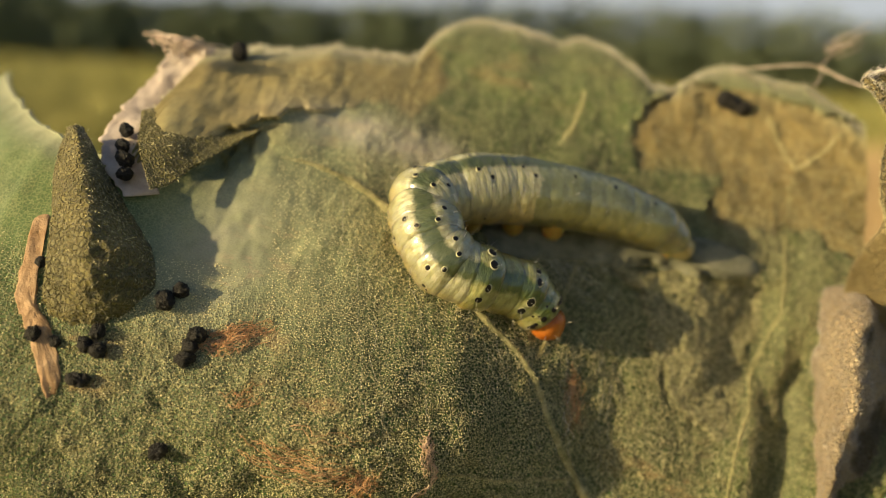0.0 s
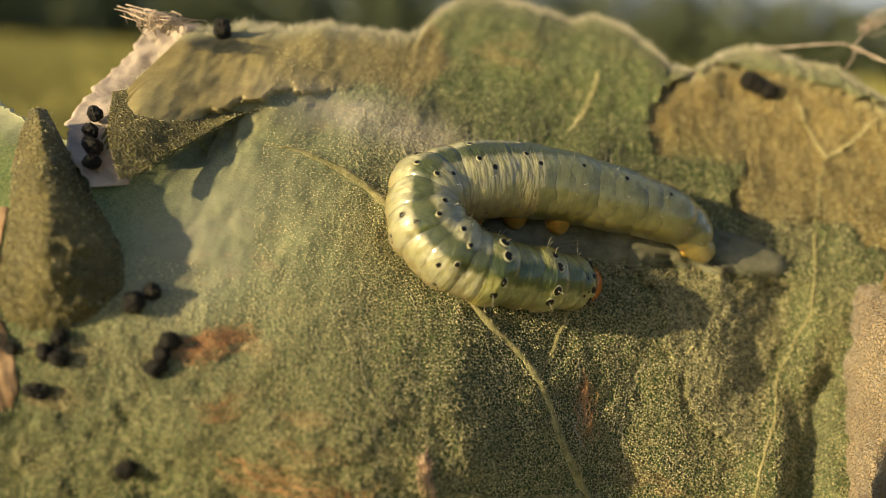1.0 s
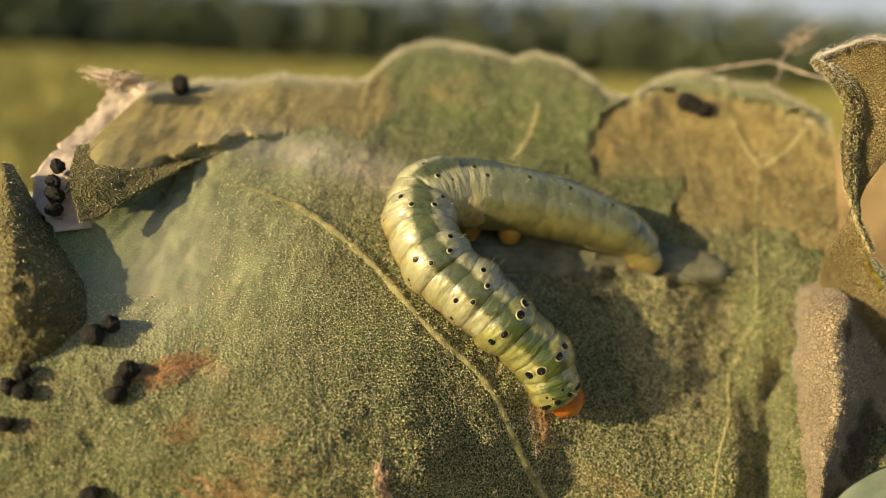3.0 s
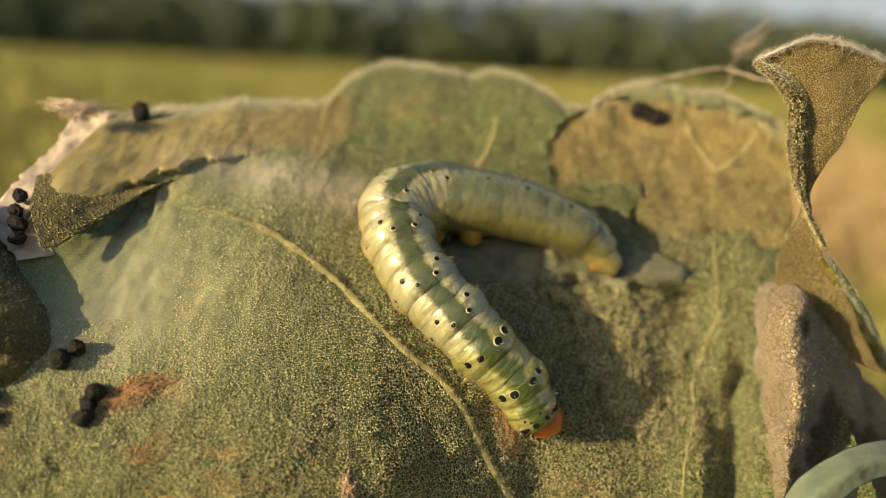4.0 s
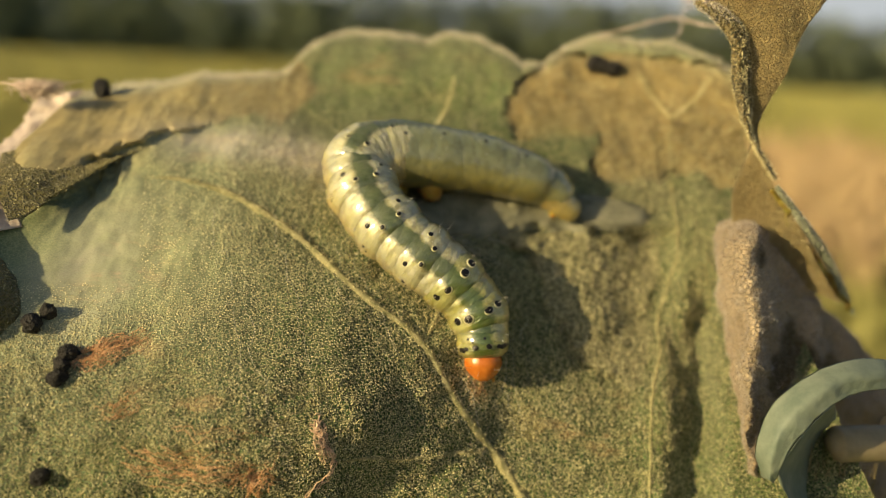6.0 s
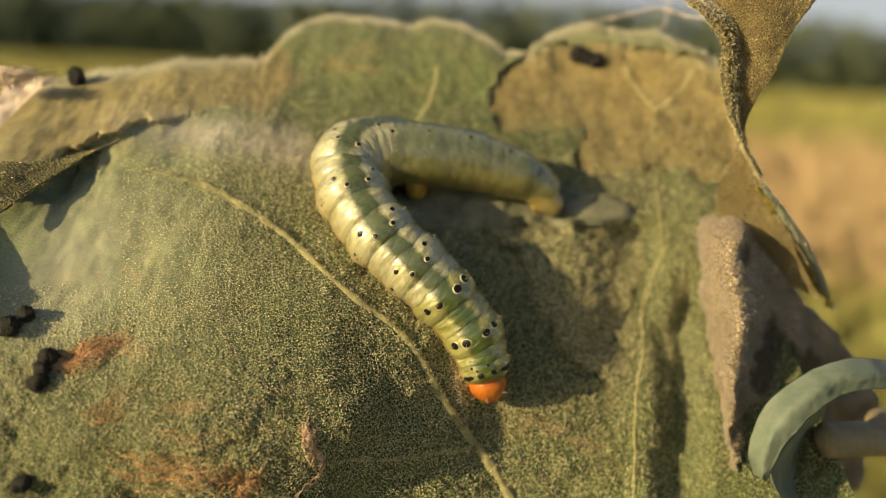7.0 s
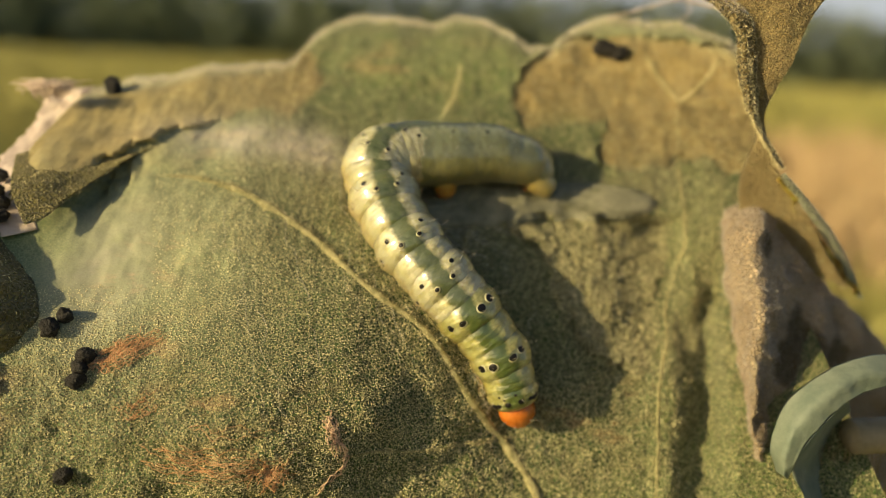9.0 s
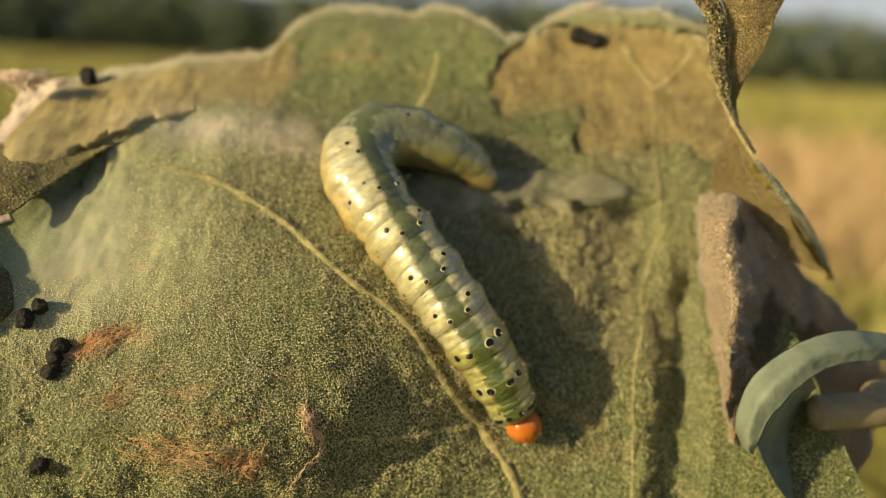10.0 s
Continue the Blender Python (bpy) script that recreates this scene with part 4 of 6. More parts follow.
def build_pellets():
    for k, (x, z, r) in enumerate(PELLETS):
        bm = bmesh.new()
        bmesh.ops.create_icosphere(bm, subdivisions=4, radius=r)
        for v in bm.verts:
            c = v.co
            v.co = c * (1 + 0.22 * wave(c.x, c.y, c.z, 1.4 / r, k * 3.1) + 0.16 * wave(c.x, c.y, c.z, 4 / r, k))
            v.co.z *= 1.22
        p, n = on_leaf(x, z, r * 0.55)
        if -26.8 < x < -25.2 and z > 2:
            p += n * 0.4
        ob = part("frass_pellet", bm, FRASS, None, at=Matrix.Translation(p * MM) @ pose(0, 0, 0, 40 * k, 25 * k, 70 * k))
        PELLET_THINGS.append(ob)
        tagged(ob, "rough black pellet of caterpillar frass stuck on the leaf", "frass", "frass pellets on the leaf")


# ---- the caterpillar ----
RADII = [0.88, 1.20, 1.42, 1.56, 1.65, 1.71, 1.76, 1.80, 1.80, 1.76, 1.68, 1.48, 1.12, 0.72]
FULL = [1.0, 1.28, 1.52, 1.68, 1.76, 1.82, 1.85, 1.85, 1.87, 1.87, 1.80, 1.64, 1.34, 0.95]


def barrel(r, half, folds, seed, round_end=5.0):
    """One body ring: a bulging barrel along y, with shallow skin folds, back toward +z."""
    bm = bmesh.new()
    rows = []
    n, m = 25, 40
    for i in range(n):
        u = -1 + 2 * i / (n - 1)
        s = math.copysign(abs(u) ** 0.75, u)
        rr = r * max(0.0, 1 - abs(s) ** round_end) ** 0.42 * (1 + 0.012 * math.cos(s * math.pi * folds)) + 0.02
        row = []
        for j in range(m):
            a = 2 * math.pi * j / m
            w = 1 + 0.03 * wave(math.cos(a) * 2, s * 2, math.sin(a) * 2, 0.8, seed)
            zz = math.cos(a)
            row.append(bm.verts.new((rr * w * math.sin(a) * 1.02, s * half, rr * w * (zz if zz > 0 else 0.86 * zz))))
        rows.append([*row, row[0]])
    grid_faces(bm, rows)
    bm.faces.new(rows[0][:-1])
    bm.faces.new(rows[-1][-2::-1])
    return bm


def spot_mesh(r, ring):
    bm = bmesh.new()
    rows = []
    rim = 1.32 if ring else 1.0
    for k, (f, h) in enumerate(((0.02, 0.30), (0.6, 0.24), (1.0, 0.10), (1.02, 0.09), (rim, -0.06), (rim * 1.06, -0.5))):
        row = [bm.verts.new((r * f * math.cos(a), r * f * math.sin(a) * 1.12, r * h)) for a in (2 * math.pi * j / 14 for j in range(14))]
        rows.append([*row, row[0]])
    for k, (a, b) in enumerate(zip(rows, rows[1:])):
        for j in range(14):
            f = bm.faces.new((a[j], a[j + 1], b[j + 1], b[j]))
            f.material_index = 1 if ring and k >= 3 else 0
    bm.faces.new(rows[0][:-1][::-1])
    return bm


def place_on(r, angle, y):
    """Where a spot sits on a ring of radius r: its pose with z outward."""
    a = radians(angle)
    out = Vector((math.sin(a), 0, math.cos(a)))
    return Matrix.Translation((out * r + Vector((0, y, 0))) * MM) @ out.to_track_quat("Z", "Y").to_matrix().to_4x4()


def build_caterpillar():
    cat = empty("caterpillar", -7, -2, 0)
    tagged(cat, "pale yellow-green caterpillar with black spots and an orange head", "caterpillar")
    pieces = []
    shared = {}

    def spot(seg, r, angle, y, size, ring):
        key = (size, ring)
        if key not in shared:
            ob = part("spot", spot_mesh(size, ring), (INK, RING))
            shared[key] = ob.data
        else:
            ob = new("spot", shared[key])
        ob.parent = seg
        ob.matrix_basis = place_on(r, angle, y)

    def hairs(seg, r, places, seed):
        rng = random.Random(seed)
        bm = bmesh.new()
        for angle, y, long in places:
            a = radians(angle)
            o = Vector((math.sin(a) * r, y, math.cos(a) * r))
            w = Vector((math.sin(a), rng.uniform(-0.2, 0.6), math.cos(a))).normalized()
            b = Vector((rng.uniform(-.2, .2), rng.uniform(-.2, .2), rng.uniform(-.2, .2)))
            tube(bm, [o + w * long * u + b * long * u * u for u in np.linspace(0, 1, 6)], lambda u: 0.009 * (1.1 - u), 4)
        part("bristles", bm, HAIR, seg, "fine pale bristles")

    # head
    bm = bmesh.new()
    bmesh.ops.create_uvsphere(bm, u_segments=32, v_segments=20, radius=1.0)
    for v in bm.verts:
        c = v.co
        groove = math.exp(-(c.x / 0.07) ** 2) * (c.y > 0) * 0.05
        slim = 1.04 - 0.30 * max(0.0, c.y) ** 2
        v.co = Vector((c.x * slim, c.y * 1.06 - groove, c.z * 0.92 * slim)) * 0.86
    head = part("head", bm, HEAD, cat, "shiny orange head capsule")
    for sx in (-1, 1):
        for k in range(3):
            bm = bmesh.new()
            bmesh.ops.create_icosphere(bm, subdivisions=2, radius=0.07)
            part("eye", bm, INK, head, at=Matrix.Translation(Vector((sx * (0.69 - 0.04 * k), 0.39 + 0.10 * k, -0.04 - 0.17 * k)) * MM))
        bm = bmesh.new()
        tube(bm, [(sx * 0.43, 0.62, -0.39), (sx * 0.45, 0.86, -0.47), (sx * 0.43, 0.97, -0.53)], lambda u: 0.11 - 0.05 * u, 8)
        part("antenna", bm, LEG, head)
    hairs(head, 0.9, [(-40, 0.3, 0.6), (35, 0.2, 0.7), (10, 0.4, 0.5)], 4)
    pieces.append(head)
    for k in range(2, 27):
        s = k / 2
        lo = int(s)
        r = RADII[lo] if lo == s else 0.5 * (RADII[lo] + RADII[lo + 1])
        main = lo == s
        if main:
            half = (1.28 if lo < 7 else 1.75 if lo == 7 else 2.4 if lo < 12 else 1.9) if lo > 1 else 0.9
            if lo == 13:
                half = 1.0
            bm = barrel(r, half, 3, k * 1.7, 2.5 if lo < 7 else 3.0)
        else:
            bm = barrel(r * (0.925 if s < 6.6 else 0.985), 1.05 if s < 6.6 else 1.75 if s < 8 else 2.2 if s < 12 else 1.6, 2, k * 1.7, 5.0 if s < 6.6 else 3.0)
        # the rear rings take the skin with shade painted in
        seg = part("segment" if main else "skin_fold", bm, FRONT_SKIN if s < 3.2 else SKIN if s < 8.2 else REAR_SHADE_SKIN if s < 12.2 else TAIL_SKIN, cat)
        pieces.append(seg)
        if not main:
            continue
        if lo == 1:
            for a, y, size in ((-72, 0.18, 0.12), (-60, 0.27, 0.13), (-50, 0.33, 0.12), (-40, 0.30, 0.10), (-16, 0.27, 0.125), (15, 0.28, 0.13), (39, 0.30, 0.10), (49, 0.33, 0.12), (59, 0.27, 0.13), (71, 0.18, 0.12)):
                spot(seg, r * 1.0, a, y, size, False)
            for a, y in ((-55, -0.12), (-30, 0.05), (-8, -0.1), (19, 0.02), (30, -0.14), (57, -0.1)):
                spot(seg, r * 1.015, a, y, 0.06, False)
        elif lo in (2, 3):
            for a in (-21, 21):
                spot(seg, r * 1.01, a, 0.12, 0.185, True)
            for a in (-46, 46):
                spot(seg, r * 1.01, a, 0.0, 0.195, True)
            for a in (-78, 78):
                spot(seg, r * 1.01, a, 0.1, 0.11, False)
            for a in (-95, 95):
                spot(seg, r * 1.01, a, -0.15, 0.08, False)
        elif lo < 13:
            small = 1.0 if lo < 12 else 0.75
            for sx in (-1, 1):
                spot(seg, r * 1.01, sx * 17, 0.38, 0.105 * small, True)
                spot(seg, r * 1.01, sx * 33, -0.22, 0.118 * small, True)
                spot(seg, r * 1.01, sx * 68, 0.12, 0.118 * small, True)
                spot(seg, r * 1.01, sx * 84, -0.22, 0.05, False)
                spot(seg, r * 1.005, sx * 100, 0.1, 0.08, False)
                spot(seg, r * 1.005, sx * 76, 0.34, 0.05, False)
        hairs(seg, r, [(-46, 0.0, 0.5), (46, 0.0, 0.8), (21, 0.1, 0.6), (-19, 0.2, 0.45), (80, 0.1, 0.6), (-80, 0.1, 0.55), (-64, -0.2, 0.4), (66, 0.3, 0.4)], k)
        if lo in (1, 2, 3):
            for sx in (-1, 1):
                bm = bmesh.new()
                tube(bm, [(sx * r * 0.55, 0.0, -r * 0.6), (sx * r * 0.68, 0.1, -r * 0.85), (sx * r * 0.5, 0.25, -r * 1.02)], lambda u: 0.24 - 0.15 * u, 9)
                part("leg", bm, LEG, seg, "short yellowish jointed leg")
        if lo in (6, 7, 8, 9, 13):
            for sx in (-1, 1):
                bm = bmesh.new()
                tube(bm, [(sx * r * 0.28, 0.0, -r * 0.4), (sx * r * 0.32, 0.0, -r * 0.72), (sx * r * 0.30, 0.0, -r * 0.95), (sx * r * 0.28, 0, -r * 0.98)],
                     lambda u: (0.66 if lo < 13 else 0.30) * (1 - 0.25 * u), 16)
                part("proleg", bm, LEG, seg, "fleshy orange-yellow proleg")
    between = []
    for k in range(13, 25):
        s = (k + 1.5) / 2
        lo = int(s)
        r = RADII[lo] + (RADII[min(lo + 1, 13)] - RADII[lo]) * (s - lo)
        bm = barrel(r * 0.995, 2.0 if s < 11.5 else 1.5, 2, k * 2.3, 3.0)
        between.append((k, part("skin_fold", bm, SKIN if s < 8.2 else REAR_SHADE_SKIN if s < 12.2 else TAIL_SKIN, cat)))
    return cat, pieces, between


# ---- the field, the wood and the sky's rim ----
def build_field():
    bm = bmesh.new()
    n = 60
    rows = []
    for i in range(n + 1):
        row = []
        for j in range(n + 1):
            u, v = 2 * i / n - 1, 2 * j / n - 1
            x, y = math.copysign(abs(u) ** 4, u) * 1.5e6, math.copysign(abs(v) ** 4, v) * 1.5e6
            row.append(bm.verts.new((x, y, -600 + 25 * wave(x, y, 0, 0.0005) * min(1, (abs(x) + abs(y)) / 3000))))
        rows.append(row)
    grid_faces(bm, rows)
    ground = part("ground", bm, SOIL)
    tagged(ground, "wide dry field of straw and short grass", "field", kind="structure")
    # upright straw and grass, thick on the ground
    for name, mat, seed, lo, hi, tall, label in (("dry_straw", STRAW, 8, 2.4, 130, 0.22, "pale standing straw stubble over the field"),
                                                 ("short_grass", GRASS, 9, 1.2, 130, 0.16, "short green grass over the field")):
        rng = np.random.RandomState(seed)
        n = 70000
        d = lo * (hi / lo) ** rng.uniform(0, 1, n)
        ang = np.radians(rng.uniform(-75, 75, n))
        x, y = d * np.sin(ang), d * np.cos(ang)
        belt = (d > 2.7 + 0.3 * rng.normal(size=n)) & (d < 8.5 + 1.5 * rng.normal(size=n))
        mine = (belt & (x > 0.12 * d + 0.25 * np.sqrt(d) * rng.normal(size=n))) == (name == "dry_straw")
        x, y, d = x[mine], y[mine], d[mine]
        n = len(x)
        size = 0.35 + 0.03 * d
        turn = rng.uniform(0, math.pi, n)
        w = np.stack([np.cos(turn), np.sin(turn), 0 * x], 1) * (0.05 * size)[:, None]
        foot = np.stack([x, y, np.full(n, -0.62)], 1)
        top = foot + np.stack([0.1 * rng.normal(size=n), 0.1 * rng.normal(size=n), tall * rng.uniform(0.6, 1.2, n) * (0.9 + 0.006 * d)], 1)
        verts = np.stack([foot - w, foot + w, top + w * 0.4, top - w * 0.4], 1).reshape(-1, 3)
        me = bpy.data.meshes.new(name)
        me.from_pydata(verts.tolist(), [], np.arange(4 * n).reshape(-1, 4).tolist())
        me.materials.append(mat)
        tagged(new(name, me), label, "grass", kind="stuff")
    # pale haze of the far sky
    bm = bmesh.new()
    rows = [[bm.verts.new((1.2e6 * math.sin(a), 1.2e6 * math.cos(a), z)) for a in np.linspace(-1.5, 1.5, 50)] for z in np.linspace(-4000, 420000, 12)]
    grid_faces(bm, rows)
    tagged(part("backdrop", bm, HAZE), "pale hazy evening sky over the horizon", "sky", kind="structure")
    rng = random.Random(5)
    bm = bmesh.new()
    for k in range(560):
        ang = radians(-60 + 120 * ((k * 0.618) % 1.0))
        d = rng.uniform(125, 170)
        x, y = math.sin(ang) * d, math.cos(ang) * d
        h = rng.uniform(9.6, 10.6) * (1.0 + 0.14 * math.sin(ang * 5 + 1.2) + 0.05 * math.sin(ang * 13))
        w = h * rng.uniform(0.5, 0.75)
        if k % 2:
            h *= 0.55
            w = h * 0.9
        tube(bm, [(x * 1000, y * 1000, -800), (x * 1000, y * 1000, h * 500)], 180, 5)
        for q in range(60):
            v = Vector((rng.gauss(0, 1), rng.gauss(0, 1), rng.gauss(0, 1))).normalized() * rng.uniform(0.5, 1) ** 0.5
            c = Vector((x + v.x * w, y + v.y * w, h * 0.52 - 0.6 + v.z * h * 0.52)) * 1000
            a = Vector((rng.gauss(0, 1), rng.gauss(0, 1), rng.gauss(0, 1))).normalized() * rng.uniform(350, 800)
            b = a.orthogonal().normalized() * rng.uniform(350, 800)
            bm.faces.new([bm.verts.new(c + a * sa + b * sb) for sa, sb in ((-1, -1), (1, -1), (1, 1), (-1, 1))])
    wood = part("far_wood", bm, WOOD_LEAF, smooth=False)
    tagged(wood, "dark distant row of trees along the field", "trees", kind="stuff")


build_field()
LEAF = build_leaf()
build_stalk()
HOOK = build_hook()
build_pellets()
CATERPILLAR, BODY, BETWEEN = build_caterpillar()


def motions():
    """The caterpillar swings its head about, settles and draws up its tail: every body piece, in its thing's space."""
    def at(x, y, z, rx, ry, rz):
        return pose(x * MM, y * MM, z * MM, rx, ry, rz)

    course = {}

    def crawl(k, rows):
        """Key one body piece, let down so that its belly rests on the leaf, the front turned a little on its side."""
        u = (k + 1) / 2 if k else 0.0
        lo = int(u)
        hi = min(lo + 1, 13)
        sink = (FULL[lo] - RADII[lo]) * (1 - u + lo) + (FULL[hi] - RADII[hi]) * (u - lo)
        roll = 16 * (1 - smoothstep(5.0, 8.0, u))
        course[k] = [(t, m @ pose(0, 0, -0.45 * sink * MM, 0, roll, 0)) for t, m in rows]
        walk(BODY[k], course[k])

    crawl(0, [
        (0, at(2.05, -1.27, -1.01, -68, 38, -139)), (0.5, at(2.49, -0.44, -0.35, -47, 55, -102)), (1, at(3.10, 0.73, 0.61, -10, 54, -57)),
        (1.5, at(3.81, -1.04, -1.96, -73, 34, -146)), (2, at(4.59, -0.99, -2.48, -70, 47, -134)), (2.5, at(4.99, -1.11, -2.98, -74, 46, -138)),
        (4, at(5.80, -1.44, -4.23, -75, 51, -136)), (4.5, at(6.57, -0.67, -3.42, -67, 56, -125)), (5, at(6.48, -1.12, -4.16, -69, 55, -130)),
        (5.5, at(4.08, -2.06, -3.72, -76, -5, -170)), (7, at(5.22, -2.18, -5.18, -84, 11, -165)), (7.5, at(4.17, -2.75, -5.20, -84, -0, -167)),
        (8, at(4.40, -2.96, -6.02, -85, -3, -169)), (8.5, at(5.74, -2.27, -5.92, -88, 26, -160)), (8.8, at(5.49, -2.69, -6.75, -89, 16, -165)),
        (9, at(5.58, -2.63, -6.68, -88, 12, -167)), (9.3, at(5.82, -2.55, -6.72, -90, 24, -162)), (9.5, at(6.64, -2.24, -6.70, -88, 37, -157)),
        (10, at(7.08, -2.66, -8.20, -85, 26, -166)),
    ])
    crawl(1, [
        (0, at(1.36, -1.36, -0.25, -62, 41, -133)), (0.5, at(1.75, -0.86, 0.03, -38, 55, -96)), (1, at(2.40, 0.11, 0.70, -9, 55, -62)),
        (1.5, at(3.15, -1.10, -1.11, -67, 39, -140)), (2, at(3.78, -1.27, -1.77, -70, 37, -144)), (2.5, at(4.27, -1.38, -2.29, -73, 35, -147)),
        (4, at(5.08, -1.79, -3.62, -76, 38, -148)), (4.5, at(5.93, -1.01, -2.99, -60, 56, -123)), (5, at(5.67, -1.49, -3.61, -73, 45, -142)),
        (5.5, at(4.12, -1.82, -2.82, -71, -1, -169)), (7, at(5.01, -2.13, -4.18, -78, 15, -162)), (7.5, at(4.15, -2.66, -4.27, -75, 0, -167)),
        (8, at(4.43, -2.86, -5.03, -80, 4, -166)), (8.5, at(5.31, -2.40, -5.03, -82, 28, -157)), (8.8, at(5.21, -2.76, -5.76, -82, 16, -163)),
        (9, at(5.36, -2.65, -5.67, -82, 15, -164)), (9.3, at(5.44, -2.67, -5.81, -84, 28, -158)), (9.5, at(6.08, -2.43, -5.91, -82, 40, -152)),
        (10, at(6.45, -2.69, -6.93, -83, 26, -163)),
    ])
    crawl(2, [
        (0, at(0.98, -1.38, 0.12, -60, 40, -134)), (0.5, at(1.21, -1.11, 0.26, -35, 54, -95)), (1, at(1.73, -0.34, 0.76, -7, 54, -63)),
        (1.5, at(2.69, -1.13, -0.64, -63, 40, -139)), (2, at(3.46, -1.21, -1.25, -69, 23, -156)), (2.5, at(3.97, -1.31, -1.74, -70, 22, -157)),
        (4, at(4.73, -1.78, -3.04, -74, 25, -156)), (4.5, at(5.38, -1.25, -2.70, -53, 58, -116)), (5, at(5.27, -1.54, -3.11, -75, 33, -151)),
        (5.5, at(4.13, -1.57, -2.23, -66, -3, -171)), (7, at(4.80, -2.02, -3.51, -75, 15, -162)), (7.5, at(4.14, -2.42, -3.55, -70, -2, -169)),
        (8, at(4.36, -2.73, -4.34, -76, 5, -165)), (8.5, at(4.97, -2.42, -4.41, -79, 28, -155)), (8.8, at(4.98, -2.67, -4.95, -78, 13, -163)),
        (9, at(5.14, -2.56, -4.88, -78, 14, -163)), (9.3, at(5.05, -2.73, -5.14, -81, 30, -155)), (9.5, at(5.56, -2.59, -5.36, -77, 44, -147)),
        (10, at(6.15, -2.70, -6.30, -83, 25, -162)),
    ])
    crawl(3, [
        (0, at(0.41, -1.51, 0.46, -34, 53, -100)), (0.5, at(0.50, -1.43, 0.49, -24, 54, -87)), (1, at(0.87, -0.85, 0.85, -10, 54, -70)),
        (1.5, at(2.02, -1.20, -0.13, -49, 48, -123)), (2, at(2.99, -1.13, -0.65, -59, 41, -138)), (2.5, at(3.49, -1.22, -1.10, -61, 40, -140)),
        (4, at(4.27, -1.72, -2.34, -68, 36, -146)), (4.5, at(4.67, -1.46, -2.29, -59, 49, -131)), (5, at(4.74, -1.56, -2.49, -66, 42, -142)),
        (5.5, at(3.99, -1.31, -1.57, -66, 18, -159)), (7, at(4.45, -1.89, -2.75, -70, 26, -155)), (7.5, at(4.02, -2.13, -2.74, -68, 11, -163)),
        (8, at(4.14, -2.56, -3.54, -72, 18, -159)), (8.5, at(4.49, -2.41, -3.65, -72, 31, -152)), (8.8, at(4.61, -2.54, -4.01, -73, 25, -156)),
        (9, at(4.77, -2.43, -3.97, -73, 24, -156)), (9.3, at(4.52, -2.76, -4.32, -74, 31, -153)), (9.5, at(4.91, -2.71, -4.65, -74, 37, -150)),
        (10, at(5.80, -2.70, -5.61, -78, 26, -159)),
    ])
    crawl(4, [
        (0, at(-0.64, -1.95, 0.71, -16, 53, -79)), (0.5, at(-0.58, -1.91, 0.72, -17, 53, -80)), (1, at(-0.26, -1.44, 0.98, -11, 53, -72)),
        (1.5, at(0.88, -1.41, 0.41, -38, 51, -111)), (2, at(1.99, -1.18, 0.02, -49, 47, -125)), (2.5, at(2.50, -1.28, -0.39, -52, 46, -128)),
        (4, at(3.49, -1.73, -1.60, -61, 41, -139)), (4.5, at(3.76, -1.58, -1.60, -59, 44, -135)), (5, at(3.84, -1.64, -1.75, -60, 45, -135)),
        (5.5, at(3.53, -1.13, -0.88, -62, 31, -150)), (7, at(3.81, -1.75, -1.88, -65, 32, -149)), (7.5, at(3.70, -1.85, -1.92, -65, 19, -158)),
        (8, at(3.62, -2.36, -2.57, -67, 25, -153)), (8.5, at(3.77, -2.34, -2.68, -68, 32, -149)), (8.8, at(3.91, -2.45, -2.96, -69, 31, -150)),
        (9, at(4.08, -2.32, -2.93, -68, 31, -150)), (9.3, at(3.77, -2.69, -3.23, -70, 30, -150)), (9.5, at(4.13, -2.70, -3.62, -71, 32, -150)),
        (10, at(5.33, -2.65, -4.77, -75, 27, -157)),
    ])
    crawl(5, [
        (0, at(-1.76, -2.40, 0.94, -24, 51, -93)), (0.5, at(-1.71, -2.33, 0.97, -26, 51, -96)), (1, at(-1.41, -1.94, 1.16, -18, 52, -85)),
        (1.5, at(-0.33, -1.61, 0.95, -40, 48, -116)), (2, at(0.89, -1.25, 0.67, -48, 45, -128)), (2.5, at(1.40, -1.34, 0.31, -50, 44, -129)),
        (4, at(2.63, -1.72, -0.85, -59, 37, -141)), (4.5, at(2.81, -1.61, -0.85, -57, 42, -136)), (5, at(2.87, -1.68, -0.97, -58, 40, -139)),
        (5.5, at(2.89, -1.00, -0.20, -58, 36, -143)), (7, at(3.07, -1.61, -1.03, -61, 33, -146)), (7.5, at(3.21, -1.60, -1.10, -62, 27, -152)),
        (8, at(2.97, -2.14, -1.60, -63, 26, -151)), (8.5, at(2.99, -2.22, -1.71, -63, 31, -147)), (8.8, at(3.11, -2.33, -1.95, -65, 30, -149)),
        (9, at(3.30, -2.19, -1.92, -64, 30, -149)), (9.3, at(2.96, -2.59, -2.16, -65, 31, -147)), (9.5, at(3.32, -2.65, -2.57, -67, 34, -146)),
        (10, at(4.81, -2.57, -3.90, -72, 27, -155)),
    ])
